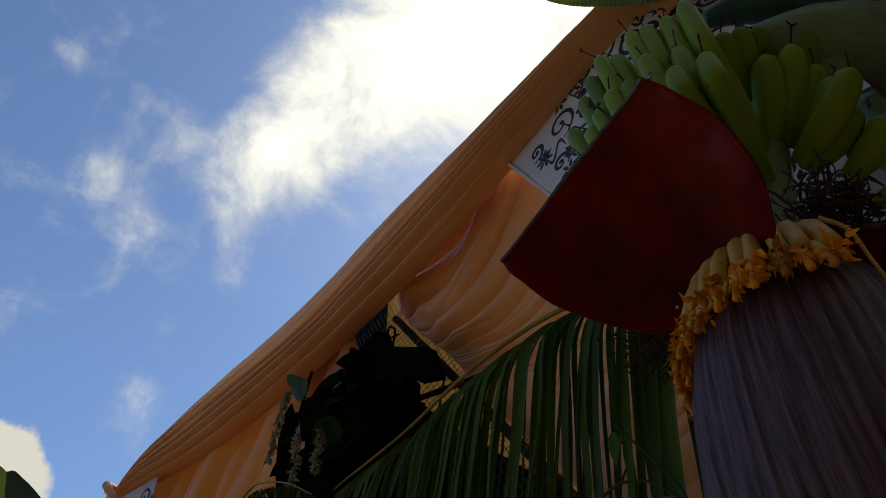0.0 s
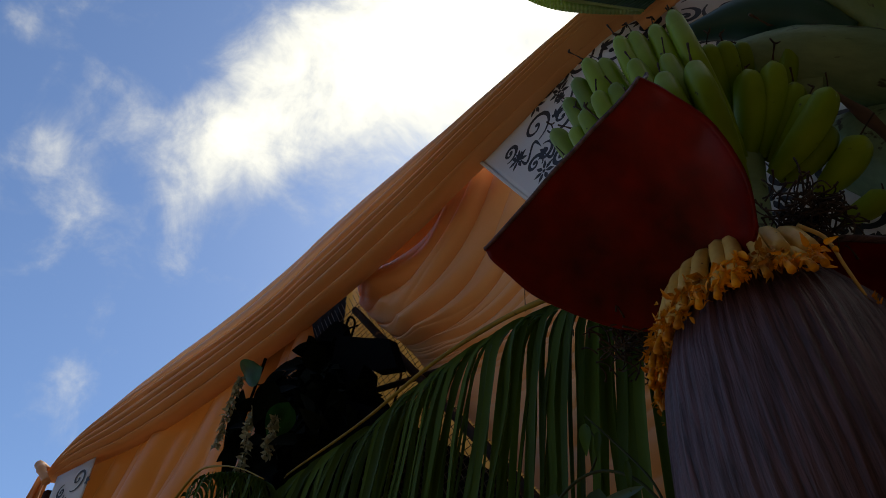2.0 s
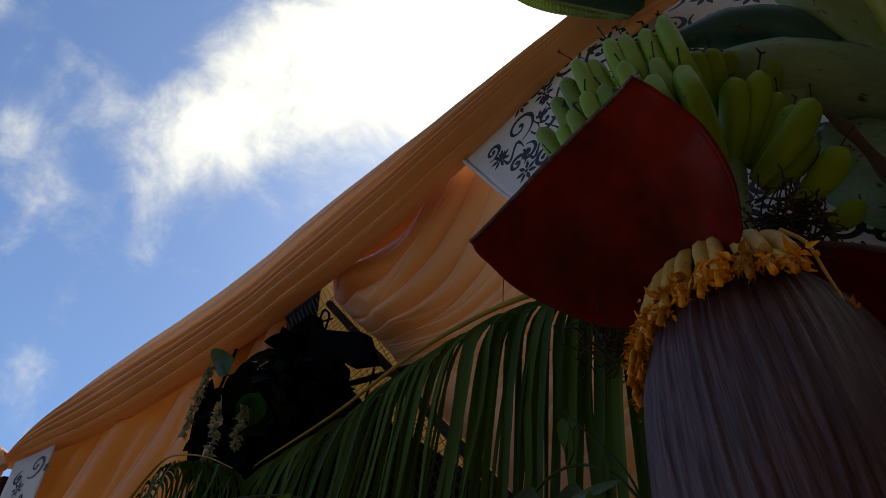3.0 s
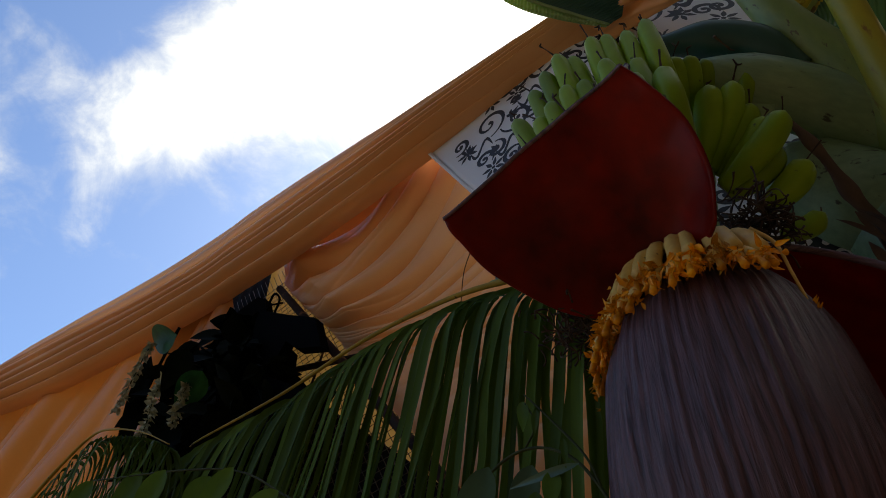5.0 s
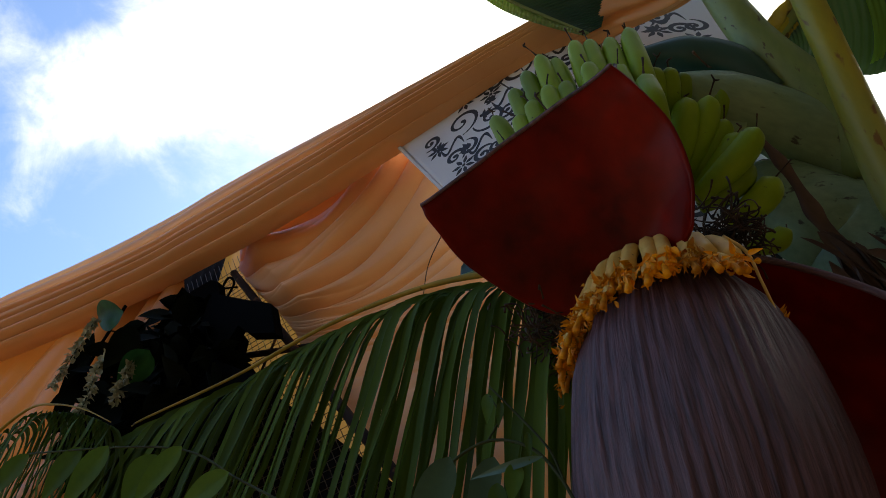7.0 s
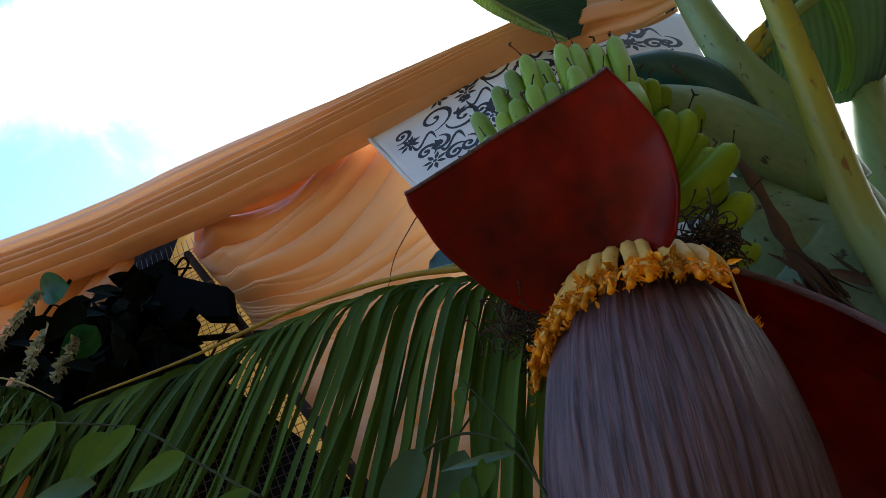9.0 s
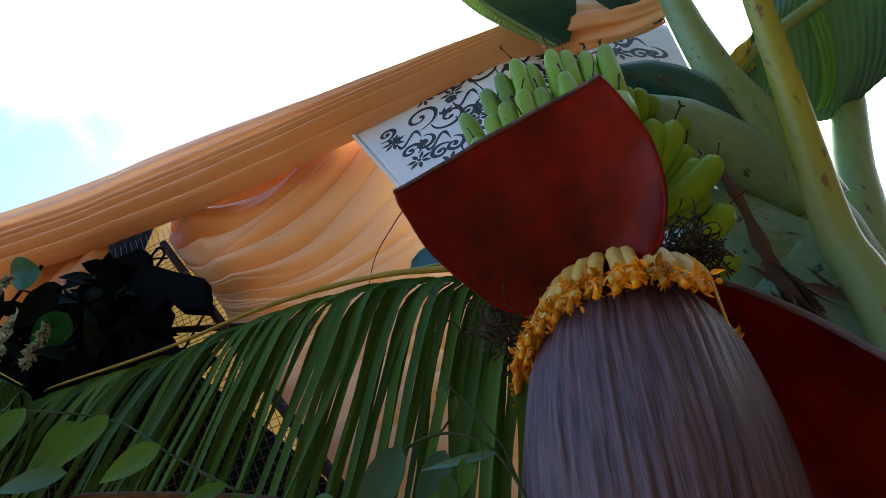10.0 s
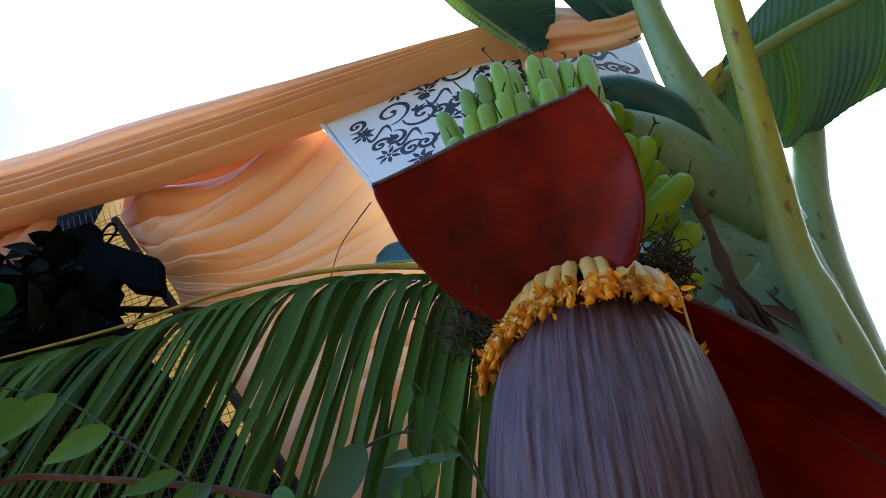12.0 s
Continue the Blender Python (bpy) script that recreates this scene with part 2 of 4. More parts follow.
def waxy_bract(name):
    """Purple bract skin with fine lengthwise streaks and a bluish bloom; the streaks run down from the object's origin."""
    m = bpy.data.materials.new(name)
    m.use_nodes = True
    nn, ll = m.node_tree.nodes, m.node_tree.links
    bsdf = nn["Principled BSDF"]
    co, sep = nn.new("ShaderNodeTexCoord"), nn.new("ShaderNodeSeparateXYZ")
    ll.new(co.outputs["Object"], sep.inputs[0])
    ang = nn.new("ShaderNodeMath")
    ang.operation = "ARCTAN2"
    ll.new(sep.outputs["Y"], ang.inputs[0])
    ll.new(sep.outputs["X"], ang.inputs[1])
    comb = nn.new("ShaderNodeCombineXYZ")
    ll.new(ang.outputs[0], comb.inputs["X"])
    ll.new(sep.outputs["Z"], comb.inputs["Z"])

    def streak(sx, sz, detail):
        mp, nz = nn.new("ShaderNodeMapping"), nn.new("ShaderNodeTexNoise")
        mp.inputs["Scale"].default_value = (sx, 1, sz)
        ll.new(comb.outputs[0], mp.inputs["Vector"])
        nz.inputs["Scale"].default_value, nz.inputs["Detail"].default_value = 1.0, detail
        nz.inputs["Roughness"].default_value = 0.6
        ll.new(mp.outputs[0], nz.inputs["Vector"])
        return nz.outputs["Fac"]

    fine, mid, blot = streak(30, 18, 8), streak(9, 14, 4), streak(2.2, 26, 3)
    r1 = nn.new("ShaderNodeValToRGB")
    r1.color_ramp.elements[0].position, r1.color_ramp.elements[1].position = 0.40, 0.58
    r1.color_ramp.elements[0].color, r1.color_ramp.elements[1].color = (0.026, 0.009, 0.011, 1), (0.158, 0.072, 0.080, 1)
    ll.new(fine, r1.inputs[0])
    r2 = nn.new("ShaderNodeValToRGB")
    r2.color_ramp.elements[0].position, r2.color_ramp.elements[1].position = 0.38, 0.68
    r2.color_ramp.elements[0].color, r2.color_ramp.elements[1].color = (0.050, 0.017, 0.019, 1), (0.140, 0.082, 0.094, 1)
    ll.new(mid, r2.inputs[0])
    mx = nn.new("ShaderNodeMix")
    mx.data_type = "RGBA"
    ll.new(blot, mx.inputs["Factor"])
    ll.new(r1.outputs[0], mx.inputs["A"])
    ll.new(r2.outputs[0], mx.inputs["B"])
    ll.new(mx.outputs["Result"], bsdf.inputs["Base Color"])
    bsdf.inputs["Roughness"].default_value = 0.48
    bp = nn.new("ShaderNodeBump")
    bp.inputs["Strength"].default_value, bp.inputs["Distance"].default_value = 0.9, 0.003
    ll.new(fine, bp.inputs["Height"])
    ll.new(bp.outputs[0], bsdf.inputs["Normal"])
    return m


M["bract"] = waxy_bract("bract_skin")


# ---- building helpers ----
def G(s, q, z):
    """A place by the gate: s along its face, q behind it, z up."""
    return Vector((0.126 - 0.575 * s + 0.818 * q, 0.814 + 0.818 * s + 0.575 * q, z))


def mesh_of(bm, name, mat, smooth=True):
    me = bpy.data.meshes.new(name)
    bm.normal_update()
    bm.to_mesh(me)
    bm.free()
    me.materials.append(mat)
    if smooth:
        me.polygons.foreach_set("use_smooth", [True] * len(me.polygons))
    return me


def thing(name, label, category, at=(0, 0, 0), group="", kind=""):
    ob = new(name)
    ob.location = at
    ob.empty_display_size = 0.05
    return tagged(ob, label, category, group, kind)


def part(name, bm, mat, parent, label="", smooth=True):
    """Links a bmesh, given in world metres, as one mesh under its thing."""
    base = Vector((0, 0, 0))
    up = parent
    while up is not None:
        base += up.location
        up = up.parent
    bmesh.ops.translate(bm, verts=bm.verts, vec=-base)
    ob = new(name, mesh_of(bm, name, mat, smooth))
    ob.parent = parent
    if label:
        ob["label"] = label
    return ob


def spline(pts, n):
    """n + 1 points on a smooth curve through the given ones."""
    p = [Vector(v) for v in pts]
    p = [2 * p[0] - p[1]] + p + [2 * p[-1] - p[-2]]
    out = []
    for i in range(n + 1):
        x = i / n * (len(p) - 3)
        k = min(int(x), len(p) - 4)
        t = x - k
        a, b, c, e = p[k:k + 4]
        out.append(0.5 * (2 * b + (c - a) * t + (2 * a - 5 * b + 4 * c - e) * t * t + (3 * b - a - 3 * c + e) * t ** 3))
    return out


def lerp_list(vals, x):
    x = max(0.0, min(1.0, x)) * (len(vals) - 1)
    k = min(int(x), len(vals) - 2) if len(vals) > 1 else 0
    return vals[0] if len(vals) == 1 else vals[k] * (1 - x + k) + vals[k + 1] * (x - k)


def tube(bm, pts, radii, n=24, sides=10, flat=1.0, wobble=0.0, shape=None):
    """A tapered, capped tube along a smooth curve. shape(angle) scales its section."""
    line = spline(pts, n)
    side = None
    rings = []
    for i, p in enumerate(line):
        way = (line[min(i + 1, n)] - line[max(i - 1, 0)]).normalized()
        if side is None:
            side = way.cross(Vector((0.3, 0.2, 1)))
            if side.length < 0.1:
                side = way.cross(Vector((1, 0, 0)))
        side = (side - way * side.dot(way)).normalized()
        other = way.cross(side)
        r = lerp_list(radii, i / n) * (1 + wobble * noise.noise(p * 40))
        ring = []
        for k in range(sides):
            a = 2 * math.pi * k / sides
            f = shape(a) if shape else 1.0
            ring.append(bm.verts.new(p + side * math.cos(a) * r * f + other * math.sin(a) * r * f * flat))
        rings.append(ring)
    for a, b in zip(rings, rings[1:]):
        for k in range(sides):
            bm.faces.new((a[k], a[(k + 1) % sides], b[(k + 1) % sides], b[k]))
    bm.faces.new(rings[0][::-1])
    bm.faces.new(rings[-1])
    return bm


def sheet(bm, fn, nu, nv, thick=0.0):
    """A grid surface fn(u, v), u and v from 0 to 1; with thick it gets a second skin and an edge."""
    def lay(off):
        g = [[None] * (nv + 1) for _ in range(nu + 1)]
        P = [[Vector(fn(i / nu, j / nv)) for j in range(nv + 1)] for i in range(nu + 1)]
        for i in range(nu + 1):
            for j in range(nv + 1):
                p = P[i][j]
                if off:
                    du = P[min(i + 1, nu)][j] - P[max(i - 1, 0)][j]
                    dv = P[i][min(j + 1, nv)] - P[i][max(j - 1, 0)]
                    nrm = du.cross(dv)
                    if nrm.length > 1e-12:
                        p = p + nrm.normalized() * off
                g[i][j] = bm.verts.new(p)
        return g
    a = lay(0)
    for i in range(nu):
        for j in range(nv):
            bm.faces.new((a[i][j], a[i + 1][j], a[i + 1][j + 1], a[i][j + 1]))
    if thick:
        b = lay(-thick)
        for i in range(nu):
            for j in range(nv):
                bm.faces.new((b[i][j], b[i][j + 1], b[i + 1][j + 1], b[i + 1][j]))
        rim = [(i, 0) for i in range(nu + 1)] + [(nu, j) for j in range(1, nv + 1)] + [(i, nv) for i in range(nu - 1, -1, -1)] + [(0, j) for j in range(nv - 1, 0, -1)]
        for (i, j), (k, l) in zip(rim, rim[1:] + rim[:1]):
            bm.faces.new((a[i][j], b[i][j], b[k][l], a[k][l]))
    return bm


def ruled(curve_a, curve_b, bulge=(0, 0, 0), n=40):
    """A surface function between two smooth curves, bowed by bulge half way."""
    ca, cb, bow = spline(curve_a, n), spline(curve_b, n), Vector(bulge)

    def fn(u, v):
        x = u * n
        k = min(int(x), n - 1)
        f = x - k
        a, b = ca[k].lerp(ca[k + 1], f), cb[k].lerp(cb[k + 1], f)
        return a.lerp(b, v) + bow * (4 * v * (1 - v)) * (0.3 + 0.7 * math.sin(math.pi * u))
    return fn


def fold(x, sharp=0.6):
    """Soft round cloth folds with tighter creases, 0 to 1."""
    return abs(math.sin(math.pi * x)) ** sharp


# ---- ground ----
bm = bmesh.new()
sheet(bm, lambda u, v: ((u - 0.5) * 1600 * abs(2 * u - 1) ** 2, (v - 0.5) * 1600 * abs(2 * v - 1) ** 2, 0.03 * noise.noise(Vector((u * 90, v * 90, 0)))), 80, 80)
tagged(new("ground", mesh_of(bm, "ground", M["ground"])), "bare brown earth with sparse grass", "ground", kind="structure")

# unseen dark wall added behind the camera to cut sky light, closing the place
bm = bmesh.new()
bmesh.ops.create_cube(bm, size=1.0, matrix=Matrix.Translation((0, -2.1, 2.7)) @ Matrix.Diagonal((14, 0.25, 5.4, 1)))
tagged(new("wall_south", mesh_of(bm, "wall_south", M["blocker"], False)), "dark plain wall out of view, added to block sky light from behind", "wall", kind="structure")

# another unseen dark slab, added to keep eastern sky light off the bananas
bm = bmesh.new()
bmesh.ops.create_cube(bm, size=1.0, matrix=Matrix.Translation((2.9, 0.6, 1.25)) @ Matrix.Diagonal((0.25, 5.2, 2.5, 1)))
tagged(new("wall_east", mesh_of(bm, "wall_east", M["blocker"], False)), "dark plain wall out of view, added to block eastern sky light", "wall", kind="structure")


# ---- the decorated gate ----
def plan(s):
    """How far the gate's face bends forward at its far end."""
    return -0.16 * max(0.0, s - 0.6) ** 1.5


TOPS = [2.505, 2.567, 2.614, 2.650, 2.672, 2.685, 2.683, 2.674, 2.656, 2.620, 2.566, 2.50]
BOTS = [2.497, 2.490, 2.472, 2.450, 2.448, 2.458, 2.452, 2.440, 2.434, 2.432, 2.442, 2.455]
S0, S1 = -0.42, 1.72
gate = thing("decorated_gate", "wedding gate draped in peach satin over a metal frame", "gate", G(0.4, 0, 0))


def valance(u, v):
    s = S0 + (S1 - S0) * u
    top, bot = lerp_list(TOPS, u), lerp_list(BOTS, u)
    pinch = 1 - 0.75 * max(0, (u - 0.86) / 0.14) ** 2
    x = 1.15 * v ** 1.3
    x = x + 0.035 * math.sin(9 * x + 1.2)
    ripple = 0
    for count, deep, phase in ((7.0 + 0.25 * math.sin(2.2 * u), 0.030, 0.1), (12.0, 0.002, 0.3)):
        g = (x * count + phase) % 1.0
        ripple += deep * (0.75 + 0.7 * v) * max(0.0, 1 - (2 * g - 1) ** 2) ** 0.6
    if v < 0.8:
        w = v / 0.8
        drift = w + math.sin(math.pi * w) * (0.07 * math.sin(2.6 * u + 0.6) + 0.022 * math.sin(7.3 * u + 9 * w) - 0.03)
        z = top + (bot - top) * drift
        q = 0.012 - 0.036 * math.sin(math.pi * (0.10 + 0.80 * w)) * pinch - ripple * pinch * min(1, 12 * (1 - w) + 0.4)
    else:
        w = (v - 0.8) / 0.2
        z = bot + (top - 0.03 - bot) * w * 0.8
        q = 0.015 + 0.02 * math.sin(math.pi * w)
    z += 0.004 * math.sin(17 * u + 5 * v)
    return G(s, plan(s) + q, z)


bm = bmesh.new()
sheet(bm, valance, 220, 240)
part("valance", bm, M["peach"], gate, "gathered peach satin valance with long folds")

# the satin tied round the far corner post
bm = bmesh.new()


def tail(u, v):
    a = v * 2 * math.pi
    r = (0.022 + 0.085 * u) * (1 + 0.20 * math.sin(7 * a + 3 * u) + 0.1 * math.sin(13 * a))
    return G(1.74 + 0.16 * u + r * math.cos(a) * 0.9, plan(1.7) - 0.01 + r * math.sin(a) * 0.6, 2.475 - 0.72 * u)


sheet(bm, tail, 40, 90)
part("corner_drape", bm, M["peach"], gate, "peach satin tail tied at the corner")
bm = bmesh.new()
tube(bm, [G(1.62, plan(1.65) - 0.03, 2.41), G(1.66, plan(1.65) - 0.05, 2.46), G(1.69, plan(1.7) - 0.04, 2.485), G(1.71, plan(1.7), 2.49)], [0.010, 0.014, 0.012, 0.006], 24, 12, wobble=0.3)
part("tie_band", bm, M["peach"], gate)


# the swag, gathered at its far end and hung up again beside the printed cloth
FAR_S, FAR_Z = [0.565, 0.530, 0.491, 0.438, 0.381, 0.348, 0.305, 0.244, 0.134, 0.035, -0.067], [2.66, 2.524, 2.471, 2.404, 2.335, 2.293, 2.235, 2.132, 1.991, 1.859, 1.72]
NEAR_S, NEAR_Z = [0.15, 0.125, 0.080, 0.015, -0.060, -0.105, -0.150, -0.19, -0.225, -0.26, -0.30], [2.70, 2.62, 2.585, 2.545, 2.42, 2.29, 2.17, 2.09, 1.99, 1.87, 1.72]
SAG = [0.03, 0.065, 0.120, 0.145, 0.125, 0.085, 0.065, 0.03, 0.0, 0.0, 0.0]


def swag(u, v):
    """v runs from the valance down, u from the gathered end to the printed cloth."""
    k = 10 * v
    s = lerp_list(FAR_S, v) * (1 - u) + lerp_list(NEAR_S, v) * u
    z = lerp_list(FAR_Z, v) * (1 - u) + lerp_list(NEAR_Z, v) * u - lerp_list(SAG, v) * max(0.0, 4 * u * (1 - u)) ** 0.8 * (0.85 + 0.3 * u)
    upper = max(0.0, min(1.0, (4.6 - k) / 0.8))
    spread = min(1.0, 0.10 + 3.2 * u) * min(1.0, 0.3 + k / 1.0)
    g = (k * 1.15 + 0.22 * math.sin(3.4 * u + k)) % 1.0
    big = max(0.0, 1 - (2 * g - 1) ** 2) ** 0.62
    h = (k * 2.4 + 0.3 * math.sin(2.6 * u + 2 * k)) % 1.0
    small = max(0.0, 1 - (2 * h - 1) ** 2) ** 0.7
    calm = 1 - 0.85 * math.exp(-((k - 3.7) / 1.3) ** 2 - ((u - 0.92) / 0.30) ** 2)
    soft = 0.7 + 0.5 * noise.noise(Vector((u * 2.2, k * 0.8, 4)))
    q = 0.104 - spread * calm * soft * (upper * (0.074 * big + 0.004 * small) + (1 - upper) * (0.018 * big + 0.011 * small)) - 0.030 * (1 - calm)
    return G(s, max(q, 0.022), z)


bm = bmesh.new()
sheet(bm, swag, 120, 420)
part("swag", bm, M["swag"], gate, "peach satin swag gathered in sweeping folds")


# the hanging cloth behind the garland, toward the far corner
def far_cloth(u, v):
    s = 0.60 + 1.10 * u
    z = 2.62 - 1.27 * v
    x = s - 0.42 * (2.5 - z) + 0.05 * noise.noise(Vector((s * 2, z * 2, 1)))
    q = 0.085 - 0.075 * fold(x * 3.6 + 0.25 * math.sin(3 * z), 0.7) * (0.7 + 0.5 * noise.noise(Vector((s * 3, z * 2.5, 6)))) - 0.020 * fold(x * 9.3 + 0.7 * z, 0.7)
    return G(s, plan(s) + q, z)


bm = bmesh.new()
sheet(bm, far_cloth, 170, 80)
part("side_curtain", bm, M["curtain"], gate, "peach satin curtain hanging in slanting folds")

# golden cloth behind the wire mesh, near-black sheet painting the shaded gaps beside it
def frame_s(z):
    return lerp_list([-0.23, 0.05, 0.176, 0.322, 0.451, 0.53], (z - 1.55) / 0.95)


bm = bmesh.new()
sheet(bm, lambda u, v: G(frame_s(2.77 - 1.21 * v) - 0.16 + (0.33 - 0.09 * v) * u, 0.13 + 0.008 * fold(5 * u + 2 * v), 2.77 - 1.21 * v), 40, 60)
part("backing_cloth", bm, M["golden"], gate, "golden cloth behind the wire mesh")
bm = bmesh.new()


def gap_sheet(u, v):
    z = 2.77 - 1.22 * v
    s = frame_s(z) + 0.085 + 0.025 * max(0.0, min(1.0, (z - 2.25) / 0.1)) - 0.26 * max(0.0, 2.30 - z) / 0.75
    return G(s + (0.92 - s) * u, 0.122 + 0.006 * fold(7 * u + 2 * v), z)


sheet(bm, gap_sheet, 40, 40)
part("dark_lining", bm, M["darkgap"], gate, "near-black sheet painting the shaded gaps behind the garland")


def rod(name, a, b, r, mat="rod"):
    bm = bmesh.new()
    tube(bm, [a, a.lerp(b, 0.5), b], [r], 8, 8)
    return part(name, bm, M[mat], gate)


mesh_panel = thing("wire_mesh", "square wire mesh panel on a rusty frame", "wire mesh", G(0.3, 0.115, 0))
bm = bmesh.new()


def wire(a, b):
    tube(bm, [a, a.lerp(b, 0.5), b], [0.0007], 2, 4)


step = 0.0155
for i in range(-40, 62):
    c = i * step
    ends = []
    for z in (1.62, 2.60):
        ends.append((0.34 + c + (z - 2.07) * 0.55, z))
    a, b = ends
    if -0.15 < (a[0] + b[0]) / 2 < 0.78:
        wire(G(a[0], 0.110, a[1]), G(b[0], 0.110, b[1]))
for i in range(63):
    z = 1.62 + i * step
    wire(G(-0.1, 0.112, z + 0.05), G(0.75, 0.112, z - 0.05))
tagged(part("wire_grid", bm, M["wire"], mesh_panel), kind="stuff")
for name, a, b, r in (("frame_bar", G(0.50, 0.070, 2.47), G(-0.10, 0.062, 1.68), 0.0085), ("cross_bar", G(0.45, 0.085, 2.225), G(0.20, 0.085, 2.145), 0.006),
                      ("cross_bar", G(0.345, 0.10, 2.255), G(0.385, 0.10, 2.12), 0.0025)):
    bm = bmesh.new()
    tube(bm, [a, a.lerp(b, 0.5), b], [r], 8, 8)
    part(name, bm, M["rod"], mesh_panel)
for a, b, r in ((G(-0.50, 0.12, 0), G(-0.50, 0.12, 2.46), 0.02), (G(1.70, plan(1.7) + 0.02, 0), G(1.70, plan(1.7) + 0.02, 2.42), 0.02), (G(-0.50, 0.12, 2.54), G(1.1, 0.06, 2.63), 0.012)):
    rod("frame_pole", a, b, r)

# ---- printed cloth ----
def printed_q(s, z):
    return 0.004 + 0.006 * math.sin(9 * s + 3 * z) + 0.75 * max(0, -0.30 - s) ** 1.45 - 0.012 * max(0, s + 0.1)


printed = thing("printed_cloth", "white cloth printed with black scrolls and flowers", "cloth", G(-0.3, 0, 0))


def printed_face(u, v):
    z = 2.62 - 1.12 * v
    left = -0.004 - 0.50 * (2.46 - z)
    s = left + (-0.58 - left) * u
    return G(s, printed_q(s, z), z)


bm = bmesh.new()
sheet(bm, printed_face, 60, 60, 0.0012)
part("cloth_panel", bm, M["white"], printed)
bm = bmesh.new()
sheet(bm, lambda u, v: G(-0.004 - 0.50 * (2.46 - (2.49 - 0.6 * u)) + 0.008 * (1 - v), printed_q(0, 2.4) - 0.004, 2.49 - 0.6 * u), 20, 2, 0.003)
part("hem", bm, M["white"], printed)


def on_print(s, z, lift):
    return G(s, printed_q(s, z) - lift, z)


def ribbon(bm, pts, widths):
    """A printed stroke lying just proud of the cloth; points in (s, z)."""
    row = []
    n = len(pts)
    for i, (s, z) in enumerate(pts):
        a, b = pts[max(i - 1, 0)], pts[min(i + 1, n - 1)]
        dx, dz = b[0] - a[0], b[1] - a[1]
        k = math.hypot(dx, dz) or 1
        w = lerp_list(widths, i / (n - 1)) / 2
        row.append([bm.verts.new(on_print(s + e * w * -dz / k, z + e * w * dx / k, 0.0016)) for e in (1, -1)])
    for (a, b), (c, e) in zip(row, row[1:]):
        bm.faces.new((a, b, e, c))


def scroll(bm, s, z, size, turn, hand=1, loops=1.35):
    pts = []
    for i in range(34):
        f = i / 33
        a = turn + hand * f * loops * 2 * math.pi
        r = size * (0.16 + 0.84 * (1 - f) ** 1.25)
        pts.append((s + r * math.cos(a), z + r * math.sin(a)))
    ribbon(bm, pts, [0.0025, 0.0085, 0.0078, 0.0062, 0.0050, 0.0075])
    a = turn + hand * loops * 2 * math.pi
    blot(bm, s + 0.12 * size * math.cos(a), z + 0.12 * size * math.sin(a), 0.0046)


def blot(bm, s, z, r):
    ring = [bm.verts.new(on_print(s + r * math.cos(i * 0.628), z + r * math.sin(i * 0.628), 0.0017)) for i in range(10)]
    bm.faces.new(ring)


def petal(bm, s, z, way, length, width):
    pts = [(s + math.cos(way) * length * f, z + math.sin(way) * length * f) for f in (0, 0.2, 0.4, 0.6, 0.8, 1)]
    ribbon(bm, pts, [0.001, width * 0.7, width, width * 0.85, width * 0.5, 0.0005])


def sprig(bm, s, z, way, size):
    for k, l in ((0, 1), (0.75, 0.8), (-0.75, 0.8), (1.5, 0.5), (-1.5, 0.5)):
        petal(bm, s, z, way + k, size * l, size * 0.33)


def flower(bm, s, z, size):
    for k in range(7):
        petal(bm, s + 0.25 * size * math.cos(k * 0.9), z + 0.25 * size * math.sin(k * 0.9), k * 0.9, size, size * 0.42)
    blot(bm, s, z, size * 0.2)


PRINT = random.Random(4)


def stroke(name, parent, fn, *args):
    bm = bmesh.new()
    fn(bm, *args)
    part(name, bm, M["ink"], parent)


def motif(kind, s, z, parent):
    if kind == 0:
        stroke("printed_scroll", parent, scroll, s, z, PRINT.uniform(0.032, 0.040), PRINT.uniform(0, 6.3), PRINT.choice((1, -1)))
        stroke("printed_sprig", parent, sprig, s - 0.046, z - 0.02, PRINT.uniform(2.5, 4.0), 0.024)
    elif kind == 1:
        stroke("printed_flower", parent, flower, s, z, 0.019)
        stroke("printed_scroll", parent, scroll, s + 0.018, z + 0.036, 0.022, PRINT.uniform(0, 6.3), -1)
    else:
        pts = [(s + 0.05 * f, z + 0.022 * math.sin(6.2 * f) + 0.02 * f) for f in [i / 16 for i in range(17)]]
        stroke("printed_tendril", parent, ribbon, pts, [0.001, 0.008, 0.005, 0.008, 0.001])
        stroke("printed_scroll", parent, scroll, s - 0.006, z - 0.020, 0.022, 1.5, 1)
        stroke("printed_sprig", parent, sprig, s + 0.05, z + 0.02, PRINT.uniform(0, 1.5), 0.022)


for gi in range(10):
    for gj in range(15):
        s = -0.022 - 0.057 * gi + PRINT.uniform(-0.008, 0.008)
        z = 2.55 - 0.064 * gj + (0.032 if gi % 2 else 0) + PRINT.uniform(-0.008, 0.008)
        if s > (-0.075 if (gi + 2 * gj) % 3 == 2 else -0.036) - 0.50 * (2.46 - z) or s < -0.545 or z > 2.58:
            continue
        motif((gi + 2 * gj) % 3, s, z, printed)

# a second piece of the same cloth at the far corner
def on_print(s, z, lift):
    return G(s, plan(s) - 0.015 - lift, z)


corner_print = thing("printed_cloth", "white cloth strip with black scrolls at the gate's corner", "cloth", G(1.56, plan(1.56), 2.3))
bm = bmesh.new()
sheet(bm, lambda u, v: on_print(1.44 + 0.18 * u - 0.04 * v, 2.435 - 0.9 * v, 0), 10, 20, 0.001)
part("cloth_panel", bm, M["white"], corner_print)
